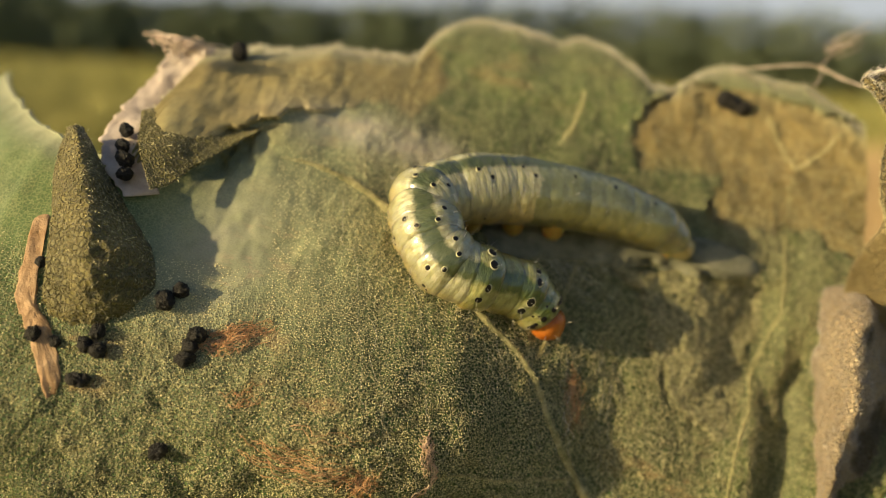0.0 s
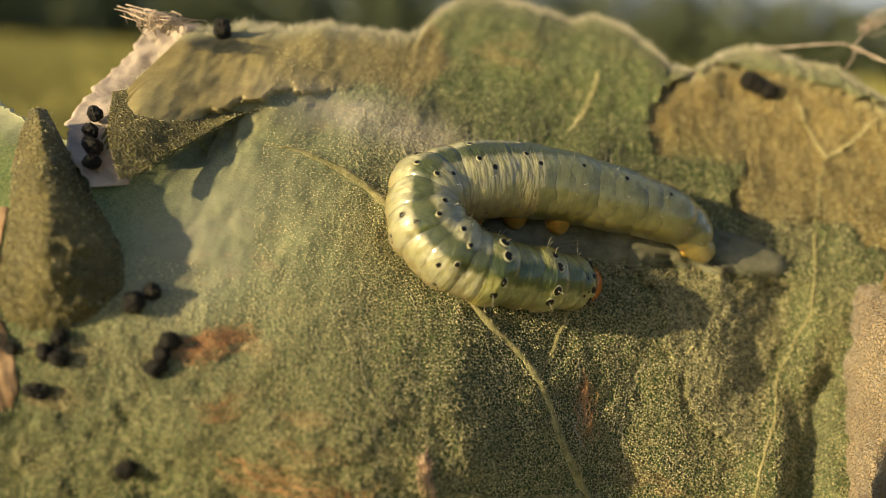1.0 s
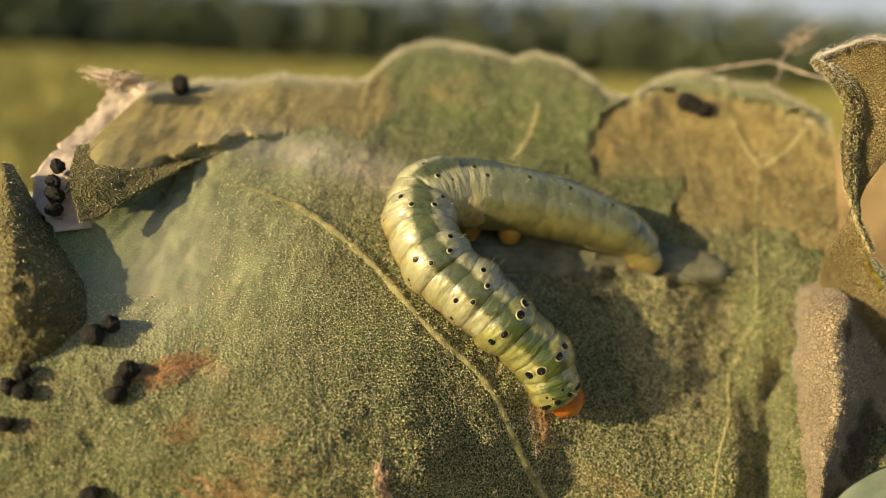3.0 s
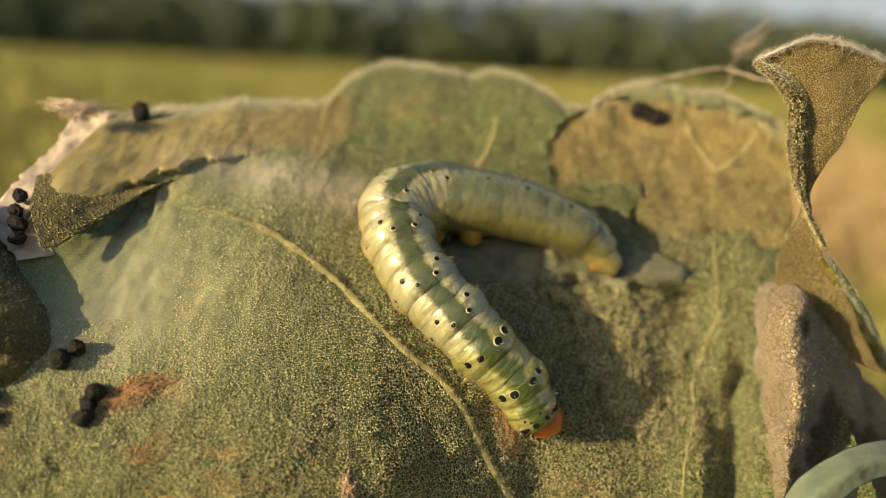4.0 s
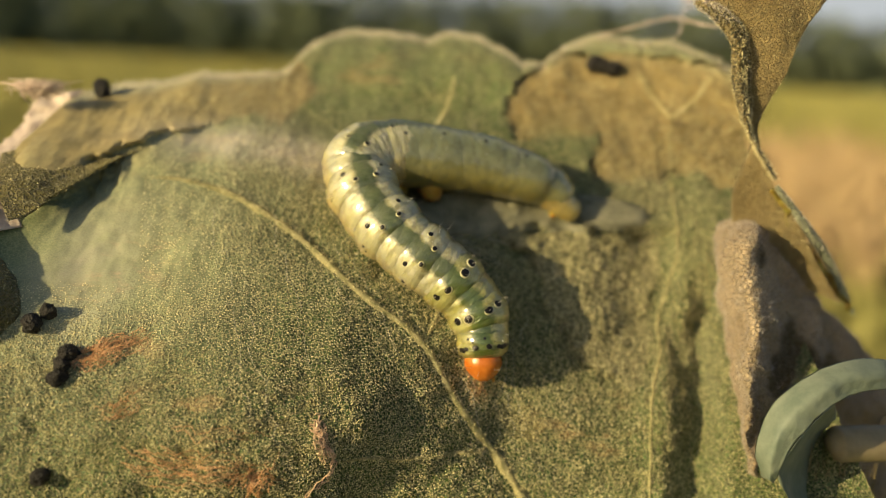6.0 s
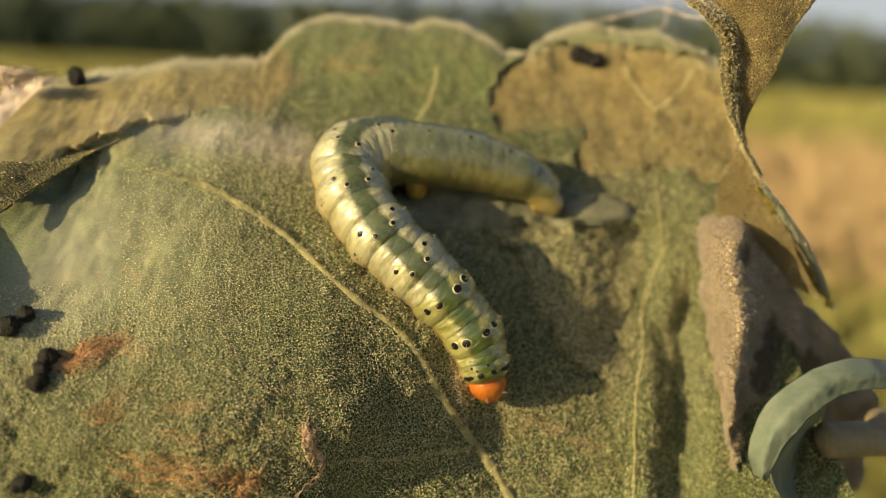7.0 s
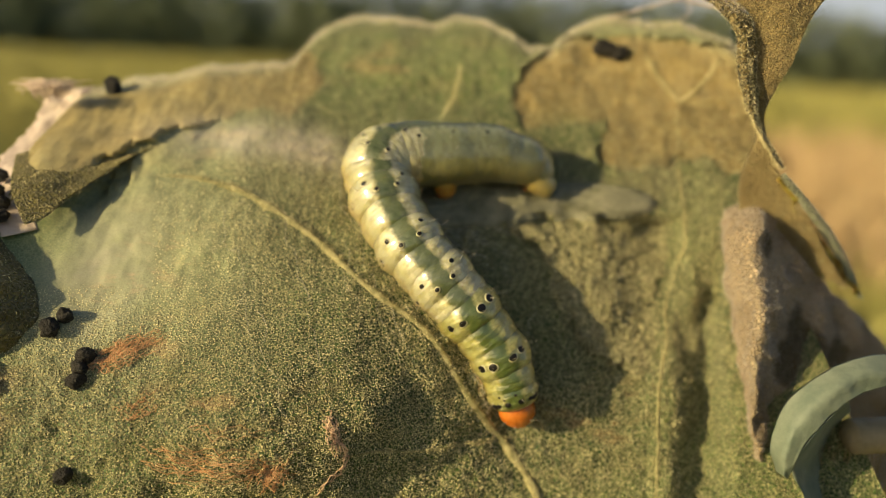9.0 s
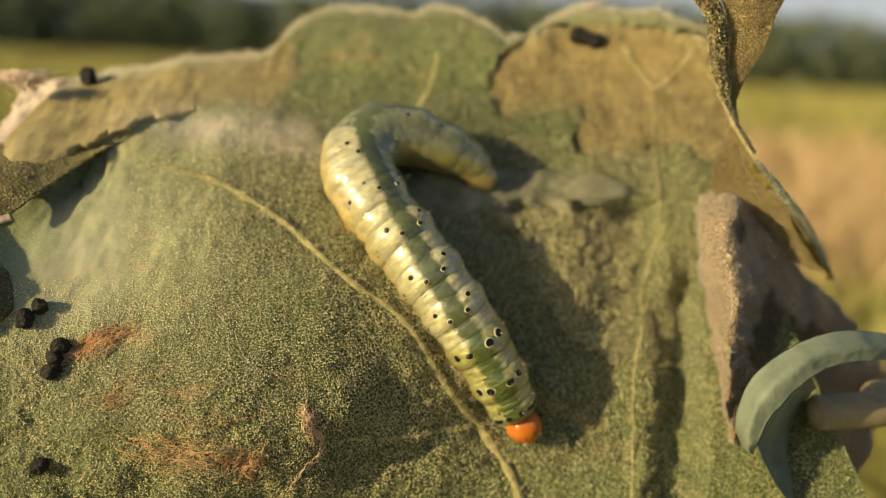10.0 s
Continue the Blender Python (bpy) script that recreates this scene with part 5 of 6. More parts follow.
    crawl(6, [
        (0, at(-2.63, -2.61, 1.18, -27, 50, -103)), (0.5, at(-2.57, -2.47, 1.26, -33, 48, -112)), (1, at(-2.33, -2.20, 1.38, -26, 50, -100)),
        (1.5, at(-1.27, -1.65, 1.39, -39, 46, -121)), (2, at(0.06, -1.21, 1.19, -45, 43, -130)), (2.5, at(0.56, -1.31, 0.85, -46, 43, -130)),
        (4, at(1.93, -1.58, -0.19, -55, 34, -144)), (4.5, at(2.06, -1.55, -0.23, -55, 38, -139)), (5, at(2.10, -1.57, -0.28, -56, 35, -143)),
        (5.5, at(2.17, -0.94, 0.36, -51, 44, -133)), (7, at(2.37, -1.46, -0.32, -56, 36, -143)), (7.5, at(2.52, -1.39, -0.35, -56, 35, -144)),
        (8, at(2.38, -1.92, -0.83, -58, 29, -149)), (8.5, at(2.32, -2.05, -0.94, -58, 31, -147)), (8.8, at(2.47, -2.17, -1.17, -59, 31, -147)),
        (9, at(2.64, -2.04, -1.15, -59, 32, -146)), (9.3, at(2.30, -2.49, -1.41, -60, 34, -143)), (9.5, at(2.63, -2.62, -1.84, -61, 37, -141)),
        (10, at(4.29, -2.45, -3.09, -68, 27, -153)),
    ])
    crawl(7, [
        (0, at(-3.35, -2.61, 1.49, -42, 40, -132)), (0.5, at(-3.29, -2.44, 1.60, -40, 42, -127)), (1, at(-3.10, -2.26, 1.67, -37, 45, -120)),
        (1.5, at(-2.10, -1.60, 1.81, -40, 44, -126)), (2, at(-0.72, -1.13, 1.65, -43, 44, -128)), (2.5, at(-0.25, -1.24, 1.34, -44, 43, -130)),
        (4, at(1.24, -1.39, 0.45, -52, 35, -142)), (4.5, at(1.34, -1.41, 0.38, -52, 36, -141)), (5, at(1.36, -1.38, 0.39, -53, 35, -142)),
        (5.5, at(1.39, -0.86, 0.90, -50, 39, -139)), (7, at(1.64, -1.29, 0.33, -53, 35, -143)), (7.5, at(1.75, -1.21, 0.35, -54, 35, -143)),
        (8, at(1.73, -1.68, -0.12, -55, 31, -147)), (8.5, at(1.65, -1.82, -0.21, -55, 31, -146)), (8.8, at(1.83, -1.95, -0.46, -56, 30, -147)),
        (9, at(1.98, -1.84, -0.43, -56, 31, -147)), (9.3, at(1.64, -2.33, -0.72, -56, 31, -146)), (9.5, at(1.96, -2.54, -1.17, -58, 34, -143)),
        (10, at(3.75, -2.30, -2.30, -65, 27, -152)),
    ])
    crawl(8, [
        (0, at(-3.91, -2.31, 1.96, -43, 22, -151)), (0.5, at(-3.94, -2.29, 1.98, -41, 33, -136)), (1, at(-3.77, -2.15, 2.03, -40, 35, -134)),
        (1.5, at(-2.91, -1.53, 2.22, -37, 41, -124)), (2, at(-1.61, -1.10, 2.08, -36, 44, -119)), (2.5, at(-1.19, -1.18, 1.83, -38, 42, -123)),
        (4, at(0.47, -1.22, 1.06, -47, 36, -136)), (4.5, at(0.55, -1.19, 1.05, -48, 33, -140)), (5, at(0.57, -1.18, 1.04, -48, 34, -138)),
        (5.5, at(0.57, -0.67, 1.52, -47, 35, -137)), (7, at(0.86, -1.11, 0.97, -48, 36, -137)), (7.5, at(0.99, -1.06, 0.96, -48, 37, -135)),
        (8, at(0.96, -1.44, 0.60, -50, 33, -140)), (8.5, at(0.86, -1.56, 0.54, -50, 31, -142)), (8.8, at(1.04, -1.67, 0.33, -51, 30, -143)),
        (9, at(1.22, -1.57, 0.33, -51, 29, -143)), (9.3, at(0.90, -2.04, 0.05, -52, 28, -144)), (9.5, at(1.19, -2.37, -0.44, -53, 31, -140)),
        (10, at(3.19, -2.11, -1.54, -60, 26, -148)),
    ])
    crawl(9, [
        (0, at(-4.32, -1.83, 2.50, -43, 13, -157)), (0.5, at(-4.41, -1.96, 2.43, -43, 14, -156)), (1, at(-4.27, -1.83, 2.48, -43, 15, -154)),
        (1.5, at(-3.58, -1.31, 2.67, -43, 24, -145)), (2, at(-2.43, -0.96, 2.55, -42, 30, -138)), (2.5, at(-2.05, -0.99, 2.38, -44, 28, -141)),
        (4, at(-0.30, -0.92, 1.73, -47, 24, -145)), (4.5, at(-0.23, -0.85, 1.76, -47, 25, -144)), (5, at(-0.19, -0.86, 1.73, -47, 24, -145)),
        (5.5, at(-0.23, -0.36, 2.20, -46, 27, -143)), (7, at(0.08, -0.83, 1.64, -47, 25, -144)), (7.5, at(0.24, -0.80, 1.59, -47, 26, -144)),
        (8, at(0.18, -1.09, 1.35, -48, 22, -147)), (8.5, at(0.09, -1.17, 1.33, -48, 21, -148)), (8.8, at(0.26, -1.25, 1.17, -48, 20, -149)),
        (9, at(0.46, -1.15, 1.16, -49, 20, -149)), (9.3, at(0.15, -1.62, 0.89, -48, 21, -147)), (9.5, at(0.42, -2.05, 0.36, -49, 23, -145)),
        (10, at(2.60, -1.86, -0.77, -55, 24, -145)),
    ])
    crawl(10, [
        (0, at(-4.73, -1.27, 3.10, -42, 6, -156)), (0.5, at(-4.72, -1.35, 3.04, -41, -0, -164)), (1, at(-4.61, -1.20, 3.13, -42, 0, -163)),
        (1.5, at(-4.08, -0.80, 3.28, -42, 8, -155)), (2, at(-3.16, -0.51, 3.21, -41, 16, -144)), (2.5, at(-2.74, -0.45, 3.11, -42, 13, -149)),
        (4, at(-1.06, -0.33, 2.59, -44, 14, -147)), (4.5, at(-1.00, -0.36, 2.54, -43, 18, -143)), (5, at(-0.93, -0.30, 2.56, -44, 15, -147)),
        (5.5, at(-1.00, 0.13, 2.98, -44, 17, -144)), (7, at(-0.69, -0.31, 2.46, -44, 16, -145)), (7.5, at(-0.55, -0.27, 2.44, -44, 17, -144)),
        (8, at(-0.58, -0.46, 2.28, -45, 13, -148)), (8.5, at(-0.61, -0.51, 2.25, -45, 12, -150)), (8.8, at(-0.46, -0.56, 2.14, -45, 11, -150)),
        (9, at(-0.27, -0.47, 2.13, -45, 12, -149)), (9.3, at(-0.64, -0.96, 1.85, -44, 14, -146)), (9.5, at(-0.36, -1.45, 1.30, -45, 14, -145)),
        (10, at(1.93, -1.52, 0.04, -50, 19, -140)),
    ])
    crawl(11, [
        (0, at(-4.75, -0.62, 3.66, -32, -24, 164)), (0.5, at(-4.66, -0.62, 3.63, -33, -24, 165)), (1, at(-4.58, -0.45, 3.74, -33, -24, 165)),
        (1.5, at(-4.19, -0.16, 3.86, -37, -20, 172)), (2, at(-3.56, 0.09, 3.86, -43, -8, -169)), (2.5, at(-3.12, 0.21, 3.82, -43, -7, -166)),
        (4, at(-1.65, 0.39, 3.47, -44, 3, -153)), (4.5, at(-1.60, 0.27, 3.34, -45, 3, -153)), (5, at(-1.49, 0.39, 3.41, -45, 2, -155)),
        (5.5, at(-1.59, 0.74, 3.76, -44, 4, -152)), (7, at(-1.30, 0.35, 3.30, -45, 4, -152)), (7.5, at(-1.19, 0.40, 3.30, -45, 4, -151)),
        (8, at(-1.17, 0.28, 3.19, -45, 3, -153)), (8.5, at(-1.16, 0.26, 3.17, -45, 2, -154)), (8.8, at(-1.03, 0.23, 3.10, -45, 2, -154)),
        (9, at(-0.86, 0.31, 3.10, -45, 3, -154)), (9.3, at(-1.34, -0.22, 2.81, -44, 7, -148)), (9.5, at(-1.05, -0.75, 2.23, -44, 7, -146)),
        (10, at(1.24, -1.10, 0.87, -46, 14, -137)),
    ])
    crawl(12, [
        (0, at(-3.87, 0.20, 4.06, -15, -30, 133)), (0.5, at(-3.88, 0.15, 4.02, -16, -30, 136)), (1, at(-3.80, 0.25, 4.07, -13, -31, 130)),
        (1.5, at(-3.55, 0.53, 4.23, -17, -30, 136)), (2, at(-3.29, 0.79, 4.37, -30, -25, 158)), (2.5, at(-2.95, 0.90, 4.36, -33, -23, 165)),
        (4, at(-1.98, 1.17, 4.27, -43, -6, -161)), (4.5, at(-1.88, 1.10, 4.18, -43, -8, -164)), (5, at(-1.73, 1.21, 4.23, -43, -9, -165)),
        (5.5, at(-1.88, 1.45, 4.49, -43, -7, -162)), (7, at(-1.63, 1.16, 4.15, -44, -6, -161)), (7.5, at(-1.53, 1.14, 4.10, -44, -6, -160)),
        (8, at(-1.49, 1.05, 4.01, -44, -6, -161)), (8.5, at(-1.50, 1.06, 4.01, -44, -6, -159)), (8.8, at(-1.39, 1.06, 3.97, -44, -5, -159)),
        (9, at(-1.21, 1.13, 3.98, -44, -5, -159)), (9.3, at(-1.86, 0.50, 3.64, -43, 0, -149)), (9.5, at(-1.58, -0.08, 3.02, -43, 1, -148)),
        (10, at(0.51, -0.61, 1.69, -43, 9, -134)),
    ])
    crawl(13, [
        (0, at(-2.65, 0.98, 4.33, -11, -28, 126)), (0.5, at(-2.80, 0.88, 4.29, -12, -28, 128)), (1, at(-2.73, 0.89, 4.28, -11, -28, 125)),
        (1.5, at(-2.58, 1.18, 4.48, -12, -28, 127)), (2, at(-2.61, 1.45, 4.72, -16, -27, 133)), (2.5, at(-2.38, 1.53, 4.73, -17, -27, 134)),
        (4, at(-1.93, 1.90, 4.91, -36, -21, 166)), (4.5, at(-1.79, 1.89, 4.86, -35, -22, 165)), (5, at(-1.61, 1.98, 4.88, -35, -22, 164)),
        (5.5, at(-1.81, 2.12, 5.07, -34, -22, 162)), (7, at(-1.60, 1.93, 4.83, -38, -20, 170)), (7.5, at(-1.49, 1.85, 4.72, -36, -22, 166)),
        (8, at(-1.46, 1.76, 4.63, -37, -21, 169)), (8.5, at(-1.50, 1.77, 4.66, -37, -21, 169)), (8.8, at(-1.40, 1.79, 4.64, -38, -21, 170)),
        (9, at(-1.23, 1.86, 4.65, -39, -20, 172)), (9.3, at(-2.12, 1.22, 4.37, -44, -12, -168)), (9.5, at(-1.86, 0.61, 3.73, -44, -10, -164)),
        (10, at(-0.16, -0.05, 2.49, -44, 3, -138)),
    ])
    crawl(14, [
        (0, at(-1.53, 1.52, 4.45, -3, -23, 113)), (0.5, at(-1.71, 1.45, 4.45, -5, -23, 116)), (1, at(-1.70, 1.42, 4.42, -5, -23, 117)),
        (1.5, at(-1.58, 1.68, 4.62, -4, -23, 115)), (2, at(-1.63, 1.90, 4.82, -0, -22, 109)), (2.5, at(-1.44, 1.95, 4.81, 1, -22, 107)),
        (4, at(-1.25, 2.48, 5.24, -12, -23, 124)), (4.5, at(-1.09, 2.43, 5.14, -8, -23, 119)), (5, at(-0.94, 2.48, 5.14, -8, -23, 118)),
        (5.5, at(-1.14, 2.58, 5.30, -7, -23, 116)), (7, at(-1.03, 2.43, 5.13, -11, -23, 122)), (7.5, at(-0.84, 2.34, 4.98, -8, -23, 118)),
        (8, at(-0.87, 2.25, 4.91, -10, -24, 121)), (8.5, at(-0.91, 2.22, 4.90, -6, -23, 116)), (8.8, at(-0.80, 2.23, 4.87, -5, -23, 115)),
        (9, at(-0.67, 2.33, 4.92, -8, -24, 119)), (9.3, at(-1.92, 1.97, 4.99, -36, -20, 167)), (9.5, at(-1.75, 1.37, 4.39, -39, -19, 175)),
        (10, at(-0.73, 0.54, 3.27, -44, -2, -139)),
    ])
    crawl(15, [
        (0, at(-0.42, 1.94, 4.48, -2, -18, 111)), (0.5, at(-0.60, 1.91, 4.52, -3, -18, 113)), (1, at(-0.64, 1.86, 4.49, -2, -18, 112)),
        (1.5, at(-0.52, 2.09, 4.66, -1, -18, 110)), (2, at(-0.51, 2.25, 4.81, 0, -17, 108)), (2.5, at(-0.34, 2.26, 4.77, 1, -17, 107)),
        (4, at(-0.28, 2.93, 5.37, -5, -18, 114)), (4.5, at(-0.13, 2.82, 5.22, -4, -18, 113)), (5, at(-0.03, 2.83, 5.21, -3, -18, 112)),
        (5.5, at(-0.19, 2.93, 5.35, -1, -17, 109)), (7, at(-0.18, 2.79, 5.21, -3, -18, 112)), (7.5, at(0.07, 2.69, 5.04, -3, -18, 111)),
        (8, at(-0.01, 2.61, 4.99, -3, -18, 112)), (8.5, at(-0.03, 2.54, 4.93, -2, -18, 111)), (8.8, at(0.08, 2.55, 4.90, -2, -18, 111)),
        (9, at(0.14, 2.66, 4.99, -5, -18, 114)), (9.3, at(-1.40, 2.60, 5.41, -18, -20, 133)), (9.5, at(-1.35, 2.06, 4.90, -29, -21, 151)),
        (10, at(-1.06, 1.17, 3.98, -46, -12, -158)),
    ])
    crawl(16, [
        (0, at(0.61, 2.29, 4.48, 1, -12, 107)), (0.5, at(0.42, 2.28, 4.54, 1, -12, 108)), (1, at(0.39, 2.21, 4.48, 2, -12, 106)),
        (1.5, at(0.49, 2.40, 4.64, 3, -11, 104)), (2, at(0.51, 2.56, 4.78, 3, -11, 105)), (2.5, at(0.66, 2.55, 4.73, 3, -11, 104)),
        (4, at(0.74, 3.21, 5.35, 5, -10, 100)), (4.5, at(0.82, 3.09, 5.20, 4, -10, 102)), (5, at(0.87, 3.07, 5.16, 6, -10, 100)),
        (5.5, at(0.79, 3.16, 5.28, 7, -9, 99)), (7, at(0.73, 3.01, 5.15, 8, -9, 98)), (7.5, at(0.93, 2.91, 4.99, 7, -10, 99)),
        (8, at(0.92, 2.85, 4.94, 7, -10, 99)), (8.5, at(0.91, 2.81, 4.90, 5, -11, 102)), (8.8, at(0.99, 2.81, 4.87, 4, -11, 103)),
        (9, at(0.99, 2.93, 4.99, 3, -11, 104)), (9.3, at(-0.61, 2.88, 5.43, 7, -9, 99)), (9.5, at(-0.71, 2.54, 5.15, -10, -14, 120)),
        (10, at(-0.98, 1.88, 4.63, -40, -18, 176)),
    ])
    crawl(17, [
        (0, at(1.63, 2.59, 4.45, 2, -6, 107)), (0.5, at(1.44, 2.59, 4.50, 3, -6, 106)), (1, at(1.41, 2.50, 4.43, 4, -6, 106)),
        (1.5, at(1.51, 2.67, 4.56, 4, -6, 105)), (2, at(1.53, 2.83, 4.72, 4, -6, 105)), (2.5, at(1.66, 2.81, 4.65, 5, -5, 103)),
        (4, at(1.79, 3.42, 5.23, 6, -5, 102)), (4.5, at(1.80, 3.31, 5.12, 4, -5, 104)), (5, at(1.83, 3.27, 5.06, 4, -5, 104)),
        (5.5, at(1.82, 3.34, 5.14, 6, -5, 101)), (7, at(1.71, 3.19, 5.02, 6, -5, 102)), (7.5, at(1.84, 3.08, 4.87, 6, -5, 103)),
        (8, at(1.91, 3.04, 4.81, 5, -5, 103)), (8.5, at(1.91, 3.03, 4.81, 5, -5, 103)), (8.8, at(1.96, 3.03, 4.79, 5, -5, 103)),
        (9, at(1.89, 3.17, 4.95, 0, -7, 108)), (9.3, at(0.29, 3.03, 5.30, 6, -5, 102)), (9.5, at(0.06, 2.87, 5.22, -1, -7, 111)),
        (10, at(-0.61, 2.54, 5.11, -26, -16, 147)),
    ])
    crawl(18, [
        (0, at(2.68, 2.91, 4.39, 3, -6, 106)), (0.5, at(2.50, 2.88, 4.42, 6, -6, 104)), (1, at(2.44, 2.78, 4.33, 6, -6, 104)),
        (1.5, at(2.54, 2.94, 4.47, 6, -6, 104)), (2, at(2.58, 3.10, 4.62, 6, -5, 103)), (2.5, at(2.70, 3.05, 4.53, 7, -5, 102)),
        (4, at(2.76, 3.63, 5.12, 7, -5, 101)), (4.5, at(2.77, 3.56, 5.05, 4, -6, 104)), (5, at(2.84, 3.54, 5.01, 3, -6, 105)),
        (5.5, at(2.84, 3.56, 5.03, 7, -5, 102)), (7, at(2.72, 3.44, 4.94, 5, -6, 104)), (7.5, at(2.82, 3.32, 4.79, 5, -6, 104)),
        (8, at(2.86, 3.29, 4.73, 5, -6, 104)), (8.5, at(2.88, 3.27, 4.71, 6, -5, 102)), (8.8, at(2.95, 3.26, 4.67, 7, -5, 102)),
        (9, at(2.76, 3.48, 4.97, -1, -8, 110)), (9.3, at(1.10, 3.19, 5.17, 10, -4, 100)), (9.5, at(0.85, 3.06, 5.12, 12, -4, 98)),
        (10, at(0.01, 2.98, 5.30, -6, -9, 117)),
    ])
    crawl(19, [
        (0, at(3.74, 3.21, 4.30, 6, -6, 104)), (0.5, at(3.56, 3.14, 4.29, 7, -6, 103)), (1, at(3.49, 3.05, 4.21, 6, -6, 104)),
        (1.5, at(3.59, 3.21, 4.36, 6, -6, 104)), (2, at(3.64, 3.35, 4.50, 7, -6, 103)), (2.5, at(3.75, 3.28, 4.38, 8, -5, 102)),
        (4, at(3.74, 3.81, 4.96, 11, -4, 98)), (4.5, at(3.77, 3.79, 4.93, 10, -5, 100)), (5, at(3.87, 3.81, 4.92, 9, -5, 101)),
        (5.5, at(3.87, 3.77, 4.88, 10, -4, 99)), (7, at(3.73, 3.68, 4.82, 9, -5, 101)), (7.5, at(3.83, 3.56, 4.67, 9, -5, 101)),
        (8, at(3.83, 3.52, 4.62, 9, -5, 102)), (8.5, at(3.88, 3.48, 4.57, 9, -5, 101)), (8.8, at(3.94, 3.47, 4.53, 9, -5, 101)),
        (9, at(3.60, 3.78, 4.96, 3, -7, 107)), (9.3, at(1.87, 3.34, 5.03, 11, -5, 101)), (9.5, at(1.63, 3.19, 4.95, 10, -5, 102)),
        (10, at(0.78, 3.30, 5.31, 3, -7, 110)),
    ])
    crawl(20, [
        (0, at(4.89, 3.48, 4.15, 8, -5, 102)), (0.5, at(4.62, 3.39, 4.14, 9, -5, 102)), (1, at(4.63, 3.35, 4.09, 6, -6, 104)),
        (1.5, at(4.69, 3.51, 4.26, 5, -6, 105)), (2, at(4.75, 3.63, 4.37, 7, -6, 103)), (2.5, at(4.83, 3.52, 4.22, 9, -5, 102)),
        (4, at(4.88, 3.96, 4.70, 14, -3, 96)), (4.5, at(4.87, 3.95, 4.70, 14, -4, 96)), (5, at(4.95, 3.98, 4.71, 13, -4, 97)),
        (5.5, at(4.94, 3.93, 4.65, 13, -4, 97)), (7, at(4.76, 3.85, 4.61, 13, -4, 98)), (7.5, at(4.85, 3.77, 4.49, 11, -5, 100)),
        (8, at(4.86, 3.73, 4.45, 11, -5, 100)), (8.5, at(4.92, 3.68, 4.38, 11, -5, 99)), (8.8, at(4.88, 3.67, 4.37, 10, -5, 101)),
        (9, at(4.36, 3.99, 4.88, 8, -6, 104)), (9.3, at(2.56, 3.50, 4.89, 12, -5, 102)), (9.5, at(2.38, 3.38, 4.82, 10, -6, 104)),
        (10, at(1.57, 3.50, 5.18, 14, -4, 99)),
    ])
    crawl(21, [
        (0, at(5.93, 3.72, 3.97, 12, -6, 103)), (0.5, at(5.61, 3.62, 3.95, 11, -6, 103)), (1, at(5.71, 3.64, 3.95, 10, -6, 104)),
        (1.5, at(5.73, 3.80, 4.12, 10, -6, 104)), (2, at(5.79, 3.89, 4.22, 11, -6, 103)), (2.5, at(5.85, 3.75, 4.03, 13, -5, 101)),
        (4, at(5.96, 4.09, 4.40, 17, -4, 96)), (4.5, at(5.91, 4.09, 4.41, 17, -4, 97)), (5, at(5.97, 4.12, 4.43, 17, -4, 97)),
        (5.5, at(5.95, 4.07, 4.38, 16, -4, 98)), (7, at(5.74, 4.01, 4.36, 15, -4, 99)), (7.5, at(5.82, 3.94, 4.27, 15, -5, 99)),
        (8, at(5.83, 3.89, 4.21, 17, -4, 98)), (8.5, at(5.91, 3.85, 4.13, 17, -4, 97)), (8.8, at(5.77, 3.84, 4.16, 17, -4, 98)),
        (9, at(5.02, 4.18, 4.76, 12, -7, 106)), (9.3, at(3.17, 3.65, 4.72, 18, -5, 102)), (9.5, at(3.07, 3.56, 4.67, 16, -6, 103)),
        (10, at(2.37, 3.63, 4.94, 19, -4, 98)),
    ])
    crawl(22, [
        (0, at(6.67, 3.91, 3.78, 17, -6, 104)), (0.5, at(6.52, 3.87, 3.77, 12, -6, 104)), (1, at(6.57, 3.88, 3.77, 14, -6, 104)),
        (1.5, at(6.63, 4.03, 3.93, 14, -6, 103)), (2, at(6.60, 4.11, 4.04, 15, -6, 103)), (2.5, at(6.74, 3.94, 3.79, 17, -5, 101)),
        (4, at(6.79, 4.22, 4.12, 21, -4, 98)), (4.5, at(6.74, 4.22, 4.13, 21, -4, 98)), (5, at(6.79, 4.25, 4.15, 21, -4, 97)),
        (5.5, at(6.76, 4.22, 4.13, 19, -5, 99)), (7, at(6.64, 4.18, 4.11, 17, -5, 100)), (7.5, at(6.63, 4.10, 4.01, 20, -5, 99)),
        (8, at(6.63, 4.01, 3.90, 24, -4, 95)), (8.5, at(6.74, 3.96, 3.81, 24, -3, 95)), (8.8, at(6.56, 3.95, 3.86, 24, -3, 95)),
        (9, at(5.56, 4.38, 4.64, 15, -8, 110)), (9.3, at(3.70, 3.79, 4.52, 24, -6, 103)), (9.5, at(3.62, 3.72, 4.47, 23, -6, 103)),
        (10, at(3.17, 3.74, 4.63, 24, -3, 95)),
    ])
